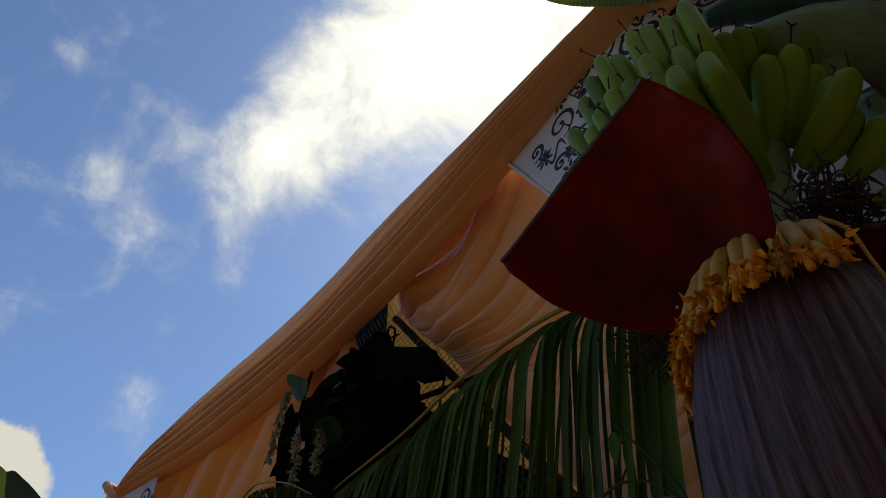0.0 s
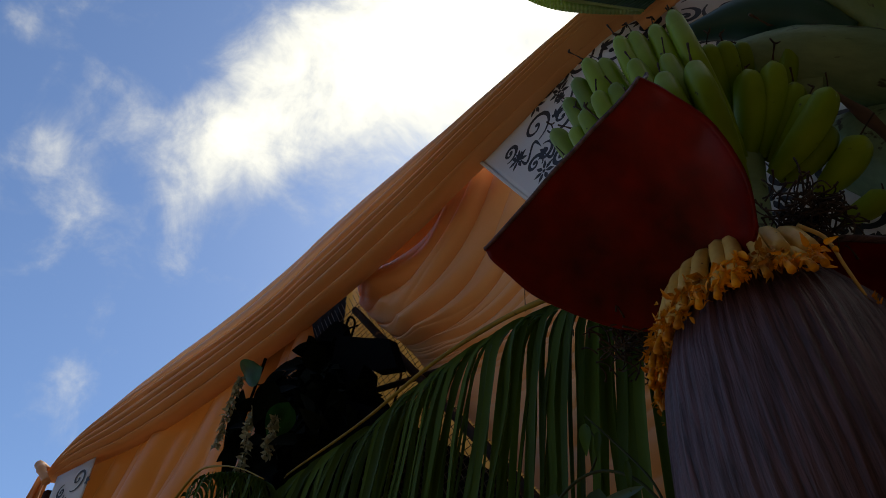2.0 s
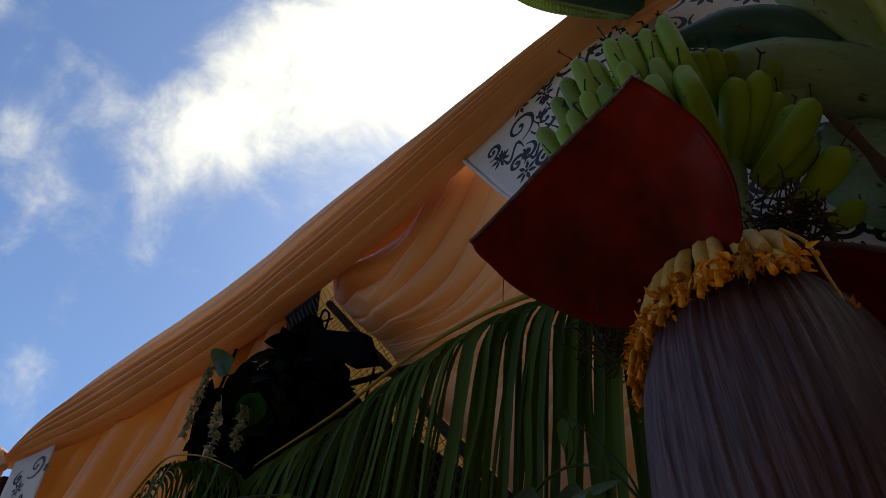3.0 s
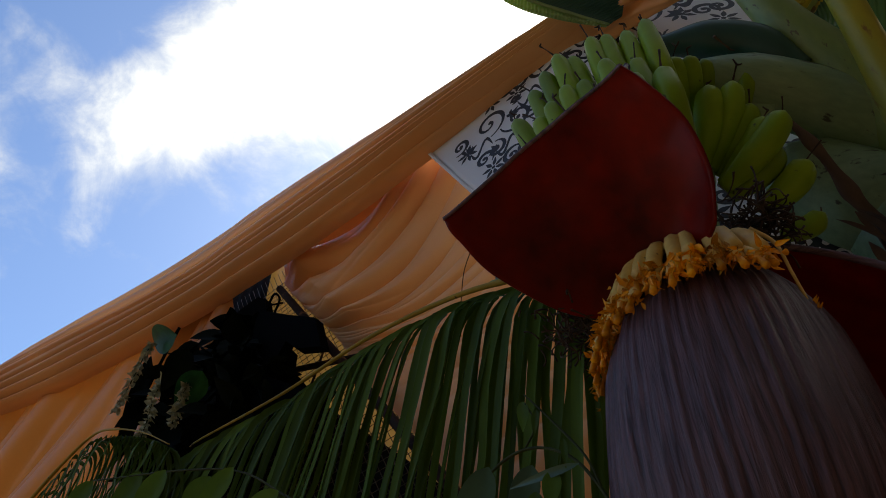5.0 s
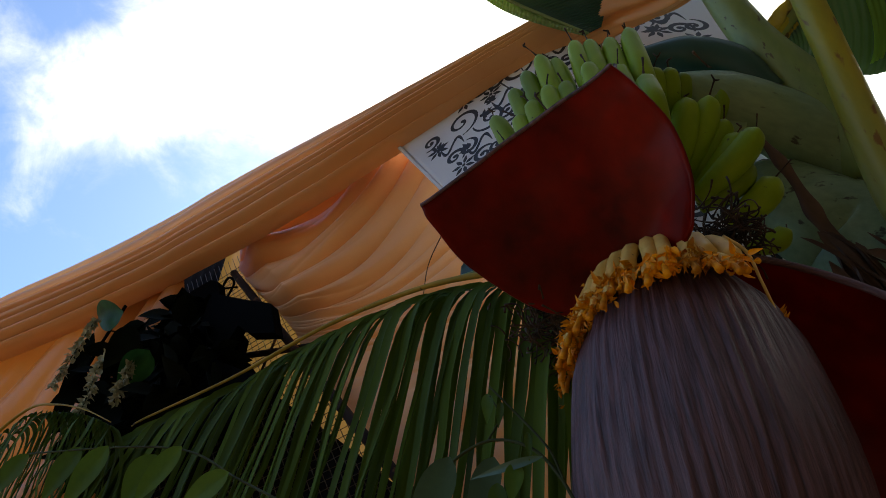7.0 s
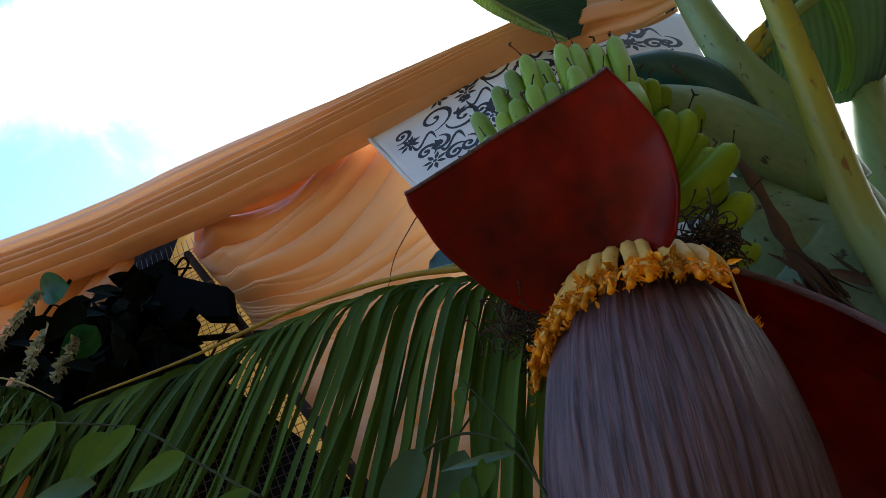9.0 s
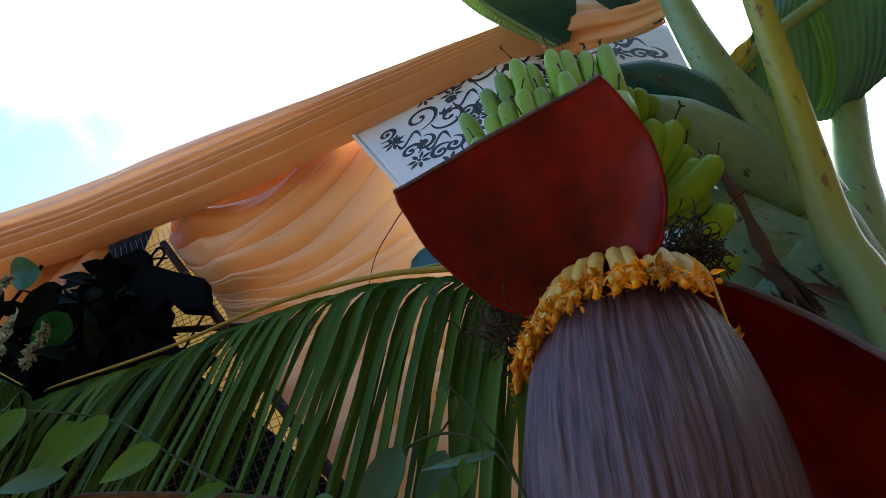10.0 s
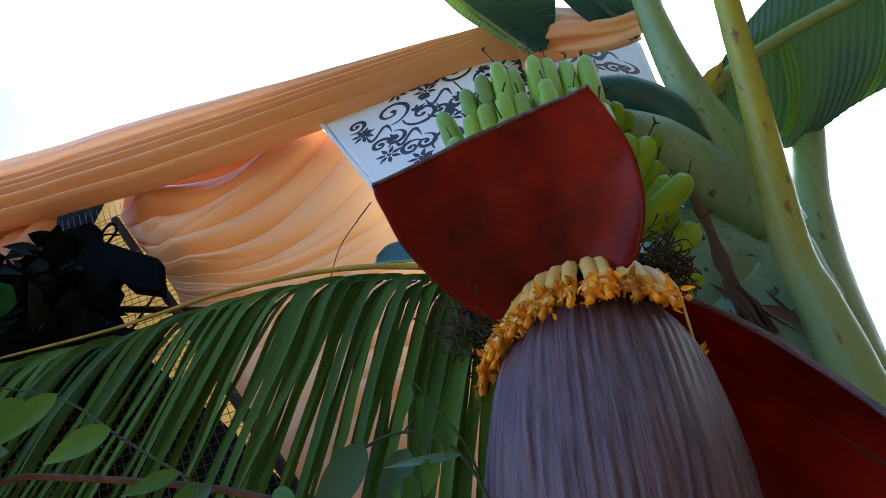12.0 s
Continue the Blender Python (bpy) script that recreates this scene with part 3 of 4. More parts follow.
for k in range(7):
    motif(k % 3, 1.49 + 0.05 * (k % 2), 2.385 - 0.055 * k, corner_print)

# bunched satin at the near top corner
bm = bmesh.new()


def bunch(u, v):
    s = -0.37 - 0.19 * u
    a = v * 2 * math.pi
    r = 0.040 + 0.012 * math.sin(3 * u + 1)
    rr = r * (1 + 0.16 * math.sin(5 * a + 4 * u) + 0.08 * math.sin(11 * a + 2 * u))
    return G(s, -0.02 + 0.6 * rr * math.cos(a), 2.485 - 0.05 * u + 0.012 * math.sin(6 * u) + rr * math.sin(a) * 1.1)


sheet(bm, bunch, 50, 70)
part("corner_knot", bm, M["peach"], gate, "bunched peach satin at the corner")

# ---- garland ----
FOL = random.Random(11)


def leaf_mesh(bm, base, tip, width, up, curl=0.15, cup=0.25, n=8, shape=1.0):
    """An ovate leaf with a raised fold along its midrib."""
    base, tip, up = Vector(base), Vector(tip), Vector(up).normalized()
    way = tip - base
    side = way.cross(up)
    if side.length < 1e-6:
        side = way.cross(Vector((0.4, 0.8, 0.1)))
    side.normalize()
    nrm = side.cross(way).normalized()
    L = way.length
    rows = []
    for i in range(n + 1):
        f = i / n
        w = width / 2 * (math.sin(math.pi * min(1, f ** 0.75)) ** 0.85) * (1 - 0.15 * f) * shape if 0 < f < 1 else 0.0004
        c = base + way * f + nrm * (-curl * L * f * f)
        rows.append([bm.verts.new(c + side * w * e + nrm * abs(e) * w * cup) for e in (-1, -0.55, 0, 0.55, 1)])
    for a, b in zip(rows, rows[1:]):
        for k in range(4):
            bm.faces.new((a[k], a[k + 1], b[k + 1], b[k]))


garland = thing("hanging_garland", "dark artificial foliage garland with cream blossom strings", "garland", G(0.45, -0.02, 2.2))
bm = bmesh.new()
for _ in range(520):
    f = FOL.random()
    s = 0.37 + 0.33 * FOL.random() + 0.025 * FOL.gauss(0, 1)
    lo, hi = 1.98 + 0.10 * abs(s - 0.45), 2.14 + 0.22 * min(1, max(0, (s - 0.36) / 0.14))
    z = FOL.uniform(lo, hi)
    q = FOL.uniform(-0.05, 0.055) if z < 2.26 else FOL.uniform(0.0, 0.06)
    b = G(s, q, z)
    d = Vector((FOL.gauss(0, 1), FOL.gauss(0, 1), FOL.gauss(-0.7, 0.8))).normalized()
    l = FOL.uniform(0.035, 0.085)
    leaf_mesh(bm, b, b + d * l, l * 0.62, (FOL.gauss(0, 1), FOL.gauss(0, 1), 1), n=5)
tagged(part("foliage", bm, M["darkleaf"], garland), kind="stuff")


def plate(pts, q0, q1):
    """A flat board with the outline given in (s, z)."""
    bm = bmesh.new()
    f = [bm.verts.new(G(s, q0, z)) for s, z in pts]
    b = [bm.verts.new(G(s, q1, z)) for s, z in pts]
    bm.faces.new(f)
    bm.faces.new(b[::-1])
    for i in range(len(pts)):
        j = (i + 1) % len(pts)
        bm.faces.new((f[i], b[i], b[j], f[j]))
    return bm


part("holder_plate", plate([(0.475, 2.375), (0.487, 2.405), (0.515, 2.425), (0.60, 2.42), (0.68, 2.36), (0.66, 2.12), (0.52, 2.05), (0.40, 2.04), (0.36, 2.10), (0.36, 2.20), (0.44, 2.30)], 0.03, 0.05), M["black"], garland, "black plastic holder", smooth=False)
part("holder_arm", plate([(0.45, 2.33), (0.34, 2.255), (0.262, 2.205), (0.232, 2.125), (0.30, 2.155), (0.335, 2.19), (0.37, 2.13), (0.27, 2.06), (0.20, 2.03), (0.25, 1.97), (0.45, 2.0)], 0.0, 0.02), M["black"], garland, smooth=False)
bm = bmesh.new()
tube(bm, [G(0.47, 0.03, 2.35), G(0.44, 0.02, 2.38), G(0.415, 0.02, 2.355), G(0.42, 0.02, 2.325), G(0.45, 0.03, 2.31)], [0.0025], 24, 6)
tube(bm, [G(0.46, 0.03, 2.34), G(0.43, 0.01, 2.335), G(0.40, 0.02, 2.335)], [0.002], 12, 6)
part("wire_loop", bm, M["black"], garland)
for b, t, w, m, nm in ((G(0.569, -0.090, 2.272), G(0.723, -0.090, 2.326), 0.065, "fakeleaf", "leaf"), 
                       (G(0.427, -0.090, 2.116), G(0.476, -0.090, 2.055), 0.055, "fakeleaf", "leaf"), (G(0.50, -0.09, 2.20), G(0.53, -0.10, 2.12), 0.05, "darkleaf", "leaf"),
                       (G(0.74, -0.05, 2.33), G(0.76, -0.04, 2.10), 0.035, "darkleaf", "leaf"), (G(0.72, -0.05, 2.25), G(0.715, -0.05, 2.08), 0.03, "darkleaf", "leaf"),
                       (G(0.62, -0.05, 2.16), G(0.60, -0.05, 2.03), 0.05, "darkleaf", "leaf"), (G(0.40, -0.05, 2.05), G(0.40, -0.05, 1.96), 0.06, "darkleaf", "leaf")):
    bm = bmesh.new()
    leaf_mesh(bm, b, t, w, (0.1, -0.75, -0.6), 0.2, 0.3, 10)
    part(nm, bm, M[m], garland)
bm = bmesh.new()
tube(bm, [G(0.70, -0.03, 2.40), G(0.74, -0.03, 2.28), G(0.75, -0.04, 2.10)], [0.004, 0.003], 16, 6)
part("stem", bm, M["black"], garland)


def blossom_string(pts):
    string = new("blossom_string")
    string.parent = garland
    bm = bmesh.new()
    line = spline(pts, 46)
    for p in line:
        for _ in range(3):
            d = Vector((FOL.gauss(0, 1), FOL.gauss(0, 1), FOL.gauss(-0.3, 1))).normalized()
            leaf_mesh(bm, p + d * 0.002, p + d * FOL.uniform(0.009, 0.016), FOL.uniform(0.007, 0.012), (FOL.gauss(0, 1), FOL.gauss(0, 1), 1), 0.3, 0.5, 4)
    part("blossoms", bm, M["blossom"], string)
    bm = bmesh.new()
    tube(bm, pts, [0.001], 20, 5)
    part("string", bm, M["greentwig"], string)


blossom_string([G(0.665, -0.09, 2.30), G(0.655, -0.10, 2.25), G(0.672, -0.10, 2.19), G(0.69, -0.10, 2.14)])
blossom_string([G(0.56, -0.09, 2.16), G(0.55, -0.10, 2.11), G(0.545, -0.10, 2.05), G(0.55, -0.10, 2.0)])
blossom_string([G(0.455, -0.09, 2.12), G(0.45, -0.10, 2.07), G(0.455, -0.10, 2.02)])

# ---- palm fronds ----
PALM = random.Random(5)
LQ = -0.085


def frond(name, rachis, radii, count, length, first, last, lean, label, thick=0.0052):
    ob = thing(name, label, "palm frond", rachis[0], "palm fronds on the gate")
    bm = bmesh.new()
    tube(bm, [p + (G(0, -0.016, 0.003) - G(0, 0, 0)) for p in rachis], radii, 50, 8, 1.0, 0.1)
    part("rachis", bm, M["rachis"], ob, "yellowish midrib")
    line = spline(rachis, 400)
    for row in (0, 1):
        for k in range(count):
            f = first + (last - first) * (k + 0.5 * row + PALM.uniform(-0.1, 0.1)) / count
            i = int(max(0, min(398, f * 400)))
            p, along = line[i], (line[i + 1] - line[i]).normalized()
            L = length(f) * PALM.uniform(0.92, 1.06)
            out = G(0, -1, 0) - G(0, 0, 0) if row == 0 else G(0, 0.45, 0) - G(0, 0, 0)
            tilt = lean(f) + PALM.gauss(0, 0.022)
            reach = PALM.uniform(0.012, 0.024)
            pts = [p + Vector((0, 0, -0.003)), p + along * 0.016 + out * reach * 0.35 + Vector((0, 0, -0.007)), p + along * (0.030 + tilt * 0.05) + out * reach + Vector((0, 0, -0.034))]
            q = pts[-1]
            for j in range(1, 6):
                g = j / 5
                pts.append(q + along * (tilt * L * g * (1 - 0.25 * g)) + out * (0.012 * math.sin(3 * g)) + Vector((0, 0, -L * g)) + Vector((PALM.gauss(0, 0.003), PALM.gauss(0, 0.003), 0)))
            ln = spline(pts, 18)
            bm = bmesh.new()
            wmax = thick * PALM.uniform(1.25, 1.6)
            rowv = []
            twist = PALM.gauss(0.0, 0.22)
            for j, c in enumerate(ln):
                g = j / 18
                way = (ln[min(j + 1, 18)] - ln[max(j - 1, 0)]).normalized()
                side = way.cross(out).normalized()
                side = (side * math.cos(twist + 0.5 * g) + way.cross(side) * math.sin(twist + 0.5 * g)).normalized()
                nrm = side.cross(way)
                w = wmax * min(1, 0.35 + 3.2 * g) * max(0.02, 1 - g ** 3.0)
                rowv.append([bm.verts.new(c + side * w * e + nrm * abs(e) * w * 0.42) for e in (-1, 0, 1)])
            for a, b in zip(rowv, rowv[1:]):
                for e in (0, 1):
                    bm.faces.new((a[e], a[e + 1], b[e + 1], b[e]))
            part("leaflet", bm, M["leaflet"], ob)
    return ob


frond("palm_frond", [G(-0.46, LQ, 1.80), G(-0.36, LQ, 1.86), G(-0.254, LQ, 1.907), G(-0.137, LQ, 1.944), G(0.01, LQ, 1.957), G(0.17, LQ, 1.944), G(0.345, LQ, 1.945), G(0.375, LQ, 1.942)],
      [0.0058, 0.0050, 0.0042, 0.0034, 0.0028, 0.0022, 0.0016, 0.0010], 56, lambda f: 0.52 - 0.30 * max(0, f - 0.45), 0.02, 0.985, lambda f: 0.12 + 0.28 * f,
      "green coconut palm frond arched across the gate")
frond("palm_frond", [G(0.95, -0.13, 1.85), G(0.80, -0.13, 1.96), G(0.70, -0.13, 2.018), G(0.62, -0.13, 2.040), G(0.535, -0.13, 2.015), G(0.44, -0.13, 1.97), G(0.35, -0.13, 1.915)],
      [0.0040, 0.0034, 0.0026, 0.0022, 0.0016, 0.0011, 0.0008], 34, lambda f: 0.30 - 0.14 * f, 0.02, 0.98, lambda f: 0.05 + 0.1 * f,
      "drooping tip of a green palm frond", 0.0032)

# ---- creeper ----
vine = thing("creeper", "leafy green creeper with a brown woody stem", "creeper", G(-0.16, -0.16, 1.62))


def V(s, z, q=-0.16):
    return G(s, q, z)


for pts, r, m, nm in (([V(-0.155, 1.585), V(-0.178, 1.628), V(-0.212, 1.662), V(-0.250, 1.672), V(-0.285, 1.655), V(-0.308, 1.622), V(-0.325, 1.575)], [0.0016, 0.0013, 0.0013, 0.0012], "greentwig", "stem"),
                      ([V(0.30, 1.80, -0.25), V(0.16, 1.776, -0.22), V(0.074, 1.752, -0.2), V(0.0, 1.703, -0.19), V(-0.08, 1.652, -0.18)], [0.0010, 0.0011, 0.0013], "greentwig", "stem"),
                      ([V(0.20, 1.66, -0.22), V(0.105, 1.676, -0.2), V(0.071, 1.680, -0.19), V(-0.072, 1.655, -0.17), V(-0.161, 1.627), V(-0.23, 1.590)], [0.0026, 0.003, 0.0032, 0.0036], "twig", "woody_stem"),
                      ([V(-0.250, 1.672), V(-0.262, 1.69), V(-0.254, 1.713)], [0.0010, 0.0007], "greentwig", "stem"),
                      ([V(-0.254, 1.722), V(-0.272, 1.695), V(-0.300, 1.650), V(-0.310, 1.62)], [0.0008, 0.0010], "greentwig", "stem")):
    bm = bmesh.new()
    tube(bm, pts, r, 36, 7, 1.0, 0.15)
    part(nm, bm, M[m], vine)
FACE = Vector((-0.35, -0.8, -0.2))
for (bs, bz), (ts, tz), w, m, q in (
        ((-0.221, 1.663), (-0.190, 1.590), 0.040, "vineblue", -0.17), ((-0.252, 1.660), (-0.234, 1.600), 0.032, "vineblue", -0.155), ((-0.252, 1.716), (-0.256, 1.684), 0.014, "vine", -0.16),
        ((-0.264, 1.703), (-0.266, 1.676), 0.009, "vine", -0.16), ((-0.276, 1.642), (-0.275, 1.609), 0.020, "vine", -0.165), ((-0.262, 1.628), (-0.266, 1.589), 0.019, "vine", -0.17),
        ((-0.298, 1.640), (-0.240, 1.637), 0.010, "vineblue", -0.165), ((-0.308, 1.602), (-0.313, 1.575), 0.018, "vine", -0.165), ((-0.160, 1.633), (-0.180, 1.598), 0.022, "vine", -0.18),
        ((-0.246, 1.625), (-0.250, 1.595), 0.012, "vine", -0.16), ((-0.285, 1.668), (-0.290, 1.640), 0.008, "vine", -0.16), ((-0.19, 1.615), (-0.24, 1.605), 0.012, "vineblue", -0.17),
        ((0.231, 1.796), (0.254, 1.735), 0.038, "vine", -0.23), ((0.175, 1.778), (0.206, 1.712), 0.040, "vine", -0.23), ((0.114, 1.757), (0.133, 1.705), 0.044, "vine", -0.21),
        ((0.074, 1.753), (0.118, 1.700), 0.034, "vine", -0.21), ((0.004, 1.707), (0.058, 1.680), 0.034, "vine", -0.20), ((0.085, 1.690), (0.175, 1.690), 0.030, "vine", -0.22),
        ((-0.074, 1.656), (-0.028, 1.640), 0.020, "vine", -0.19), ((-0.105, 1.640), (-0.094, 1.610), 0.016, "vineblue", -0.19), ((0.30, 1.80), (0.335, 1.75), 0.036, "vine", -0.25),
        ((-0.09, 1.645), (-0.075, 1.60), 0.016, "vine", -0.19)):
    bm = bmesh.new()
    leaf_mesh(bm, G(bs, q, bz), G(ts, q - 0.01, tz), w * 0.75, FACE, 0.12, 0.22, 12)
    part("leaf", bm, M[m], vine)

# ---- small things against the cloth ----
tip_leaf = thing("leaf_tip", "ribbed green leaf tip in front of the cloth", "leaf", G(-0.19, -0.03, 2.0))
bm = bmesh.new()
sheet(bm, ruled([G(-0.145, -0.03, 2.018), G(-0.20, -0.03, 2.006), G(-0.27, -0.03, 1.975)], [G(-0.150, -0.035, 2.032), G(-0.175, -0.035, 2.047), G(-0.27, -0.035, 2.03)], (0, 0, 0.004)), 24, 8, 0.0008)
part("blade", bm, M["blade"], tip_leaf)
bm = bmesh.new()
tube(bm, [G(-0.140, -0.034, 2.018), G(-0.20, -0.034, 2.004), G(-0.28, -0.034, 1.97)], [0.0012, 0.0025], 16, 6)
part("midrib", bm, M["stem"], tip_leaf)
thread = thing("stray_fibre", "thin dark fibre hanging on the peach cloth", "fibre", G(-0.1, 0.0, 2.15))
bm = bmesh.new()
tube(bm, [G(-0.115, -0.002, 2.19), G(-0.098, -0.004, 2.155), G(-0.075, -0.004, 2.105), G(-0.066, -0.002, 2.05)], [0.0011, 0.0006], 24, 5)
part("strand", bm, M["twig"], thread)

# ---- banana flower ----
AX, AY, CZ = 0.277, 0.424, 1.752


def around(a, r, z):
    return Vector((AX + r * math.cos(a), AY + r * math.sin(a), z))


FACING = math.atan2(0.10 - AY, -0.10 - AX)
flower_thing = thing("banana_flower", "purple banana flower with lifted red bracts and yellow florets", "banana flower", (AX, AY, CZ))


def bud_radius(z):
    return lerp_list([0.064, 0.079, 0.087, 0.091, 0.094, 0.096, 0.096, 0.094, 0.089, 0.081, 0.070, 0.056, 0.038, 0.018, 0.003], (CZ + 0.012 - z) / 0.40)


SEAM = FACING - 0.62


def bud_skin(u, v):
    z = CZ + 0.012 - 0.40 * v
    a = SEAM + 2 * math.pi * u
    lap = 0.0045 * (1 - u) ** 3 - 0.0015 * math.exp(-u * 60)
    r = bud_radius(z) + lap + 0.0006 * math.sin(a * 64 + 1.6 * math.sin(v * 5 + a * 2)) + 0.0030 * noise.noise(Vector((a * 19, v * 1.6, 3))) * (0.5 + 0.5 * noise.noise(Vector((a * 3, v * 4, 1)))) + 0.0035 * noise.noise(Vector((a * 1.4, v * 3, 7)))
    lean = CZ - z
    p = around(a, max(r, 0.001), z)
    return p + Vector((-0.004 - 0.03 * lean, 0.003 + 0.045 * lean, 0))


bm = bmesh.new()
sheet(bm, bud_skin, 420, 60)
part("bud", bm, M["bract"], flower_thing, "closed purple bud with fine lengthwise ridges")

# peduncle
bm = bmesh.new()
tube(bm, [(AX, AY, CZ - 0.01), (AX + 0.004, AY, CZ + 0.06), (0.300, 0.425, 1.90), (0.335, 0.425, 2.02), (0.375, 0.405, 2.075), (0.42, 0.39, 2.07)], [0.040, 0.026, 0.022, 0.022, 0.026, 0.03], 40, 14, 1, 0.06)
part("stalk", bm, M["sheath"], flower_thing, "green flower stalk")

# lifted bract: the red inside shows
BA, BB = Vector((0.205, 0.452, 1.770)), Vector((0.226, 0.330, 1.764))
BC, BD = Vector((0.146, 0.279, 1.866)), Vector((0.052, 0.445, 1.844))
LEFT = spline([BA, BA.lerp(BD, 0.30) + Vector((0.008, 0.02, -0.010)), BA.lerp(BD, 0.66) + Vector((0.0, 0.014, -0.018)), BA.lerp(BD, 0.90) + Vector((0, 0.004, -0.012)), BD], 60)
RIGHT = spline([BB, BB.lerp(BC, 0.25) + Vector((0.010, -0.012, 0.0)), BB.lerp(BC, 0.55) + Vector((0.014, -0.014, 0.002)), BB.lerp(BC, 0.85) + Vector((0.008, -0.006, 0.0)), BC], 60)
AWAY = Vector((0.62, 0.32, 0.45)).normalized()


def lifted(u, v):
    if v <= 0.8:
        k = v / 0.8 * 60
        i = min(int(k), 59)
        a, b = LEFT[i].lerp(LEFT[i + 1], k - i), RIGHT[i].lerp(RIGHT[i + 1], k - i)
        w = v / 0.8
        cup = math.sin(math.pi * u) ** 0.8
        return a.lerp(b, u) + AWAY * (0.040 * cup * (0.4 + 0.6 * math.sin(math.pi * (0.1 + 0.75 * w)))) + Vector((0, 0, -0.012 * cup * (1 - w))) + Vector((-0.004, -0.003, 0.004)) * math.sin(math.pi * u) * w * 2 + AWAY * 0.004 * noise.noise(Vector((u * 4, w * 4, 3)))
    w = (v - 0.8) / 0.2
    p = lifted(u, 0.8)
    r = 0.013
    return p + AWAY * (r * math.sin(w * 2.6)) + Vector((-0.35, -0.25, 0.9)) * (r * (1 - math.cos(w * 2.6))) * 0.35 + AWAY * 0.015 * w * w


bm = bmesh.new()
sheet(bm, lambda u, v: lifted(u, 0.8 * v), 60, 60, 0.0022)
lift = part("lifted_bract", bm, M["inner"], flower_thing, "lifted bract showing its glossy dark red inside")

bm = bmesh.new()
sheet(bm, lambda u, v: lifted(u, 0.775 + 0.225 * v) + Vector((-0.0012, -0.0010, -0.0010)), 60, 16, 0.0024)
part("rolled_rim", bm, M["bract"], flower_thing, "dark purple rim rolled outward")

# the wide lower bract
LOWTOP = [(0.262, 0.372, 1.790), (0.322, 0.354, 1.782), (0.358, 0.326, 1.744), (0.381, 0.301, 1.698), (0.394, 0.279, 1.650), (0.40, 0.26, 1.60), (0.39, 0.255, 1.55)]
LOWBOT = [(0.315, 0.43, 1.76), (0.355, 0.44, 1.70), (0.375, 0.43, 1.62), (0.38, 0.41, 1.54), (0.38, 0.39, 1.48), (0.38, 0.36, 1.44), (0.38, 0.33, 1.42)]
low = ruled(LOWTOP, LOWBOT, (0.045, 0.02, 0.02))
bm = bmesh.new()
sheet(bm, low, 60, 30, 0.0)
part("lower_bract", bm, M["inner"], flower_thing, "drooping bract, dark maroon inside")


def low_lip(u, v):
    return low(u, v * (0.24 - 0.14 * u)) + Vector((0.0015, -0.0005, 0.0045)) * (1 - v) + Vector((0.0008, 0, 0.0010))


bm = bmesh.new()
sheet(bm, low_lip, 60, 6, 0.0012)
tube(bm, [Vector(p) + Vector((0.002, -0.001, 0.003)) for p in LOWTOP], [0.0032, 0.0042, 0.0040, 0.003], 60, 8, 0.7)
part("bract_lip", bm, M["bract"], flower_thing, "bluish purple lip of the drooping bract")

# florets
FLO = random.Random(3)


def curl(bm, base, way, length, width, bend):
    leaf_mesh(bm, base, base + way * length, width, bend, FLO.uniform(0.1, 0.6), 0.5, 5)


def floret(a, r, z, size=1.0):
    fl = new("floret")
    fl.parent = flower_thing
    rad = Vector((math.cos(a), math.sin(a), 0))
    base = around(a, r * 0.60, z + 0.052 * size) + Vector((0, 0, 0))
    end = around(a + FLO.uniform(-0.03, 0.03), r + 0.010, z)
    mid = base.lerp(end, 0.5) + rad * 0.006 * size + Vector((0, 0, 0.004 * size))
    bm = bmesh.new()
    tube(bm, [base, mid, end], [0.0062 * size, 0.0070 * size, 0.0066 * size], 10, 8, 1.0, 0.15)
    part("floret_tube", bm, M["tube"], fl)
    bm = bmesh.new()
    way = (end - mid).normalized()
    for _ in range(24):
        d = (way * 0.5 + Vector((FLO.gauss(0, 0.55), FLO.gauss(0, 0.55), FLO.gauss(-0.15, 0.55)))).normalized()
        b = end + way * 0.004 + Vector((FLO.gauss(0, 0.0045), FLO.gauss(0, 0.0045), FLO.gauss(-0.002, 0.003)))
        curl(bm, b, d, FLO.uniform(0.006, 0.0115) * size, FLO.uniform(0.0035, 0.006) * size, (FLO.gauss(0, 1), FLO.gauss(0, 1), FLO.gauss(0, 1)))
    tube(bm, [end, end + way * 0.008 + Vector((0, 0, -0.002)), end + way * 0.015 + Vector((0, 0, -0.008))], [0.0016, 0.0022, 0.0032], 6, 6)
    part("petals", bm, M["frill"], fl, "curled orange petals")


N = 12
for k in range(N):
    f = k / (N - 1)
    a = FACING - 1.22 + 1.92 * f
    floret(a, 0.078, CZ + 0.000 + 0.006 * math.sin(math.pi * f))
for k in range(11):
    a = FACING - 1.1 + 1.68 * k / 10 + 0.05
    floret(a, 0.083, CZ - 0.010 + FLO.uniform(-0.003, 0.003), 0.72)
for k in range(5):
    floret(FACING - 1.30 - 0.075 * k, 0.086, CZ - 0.006 * k, 0.9)

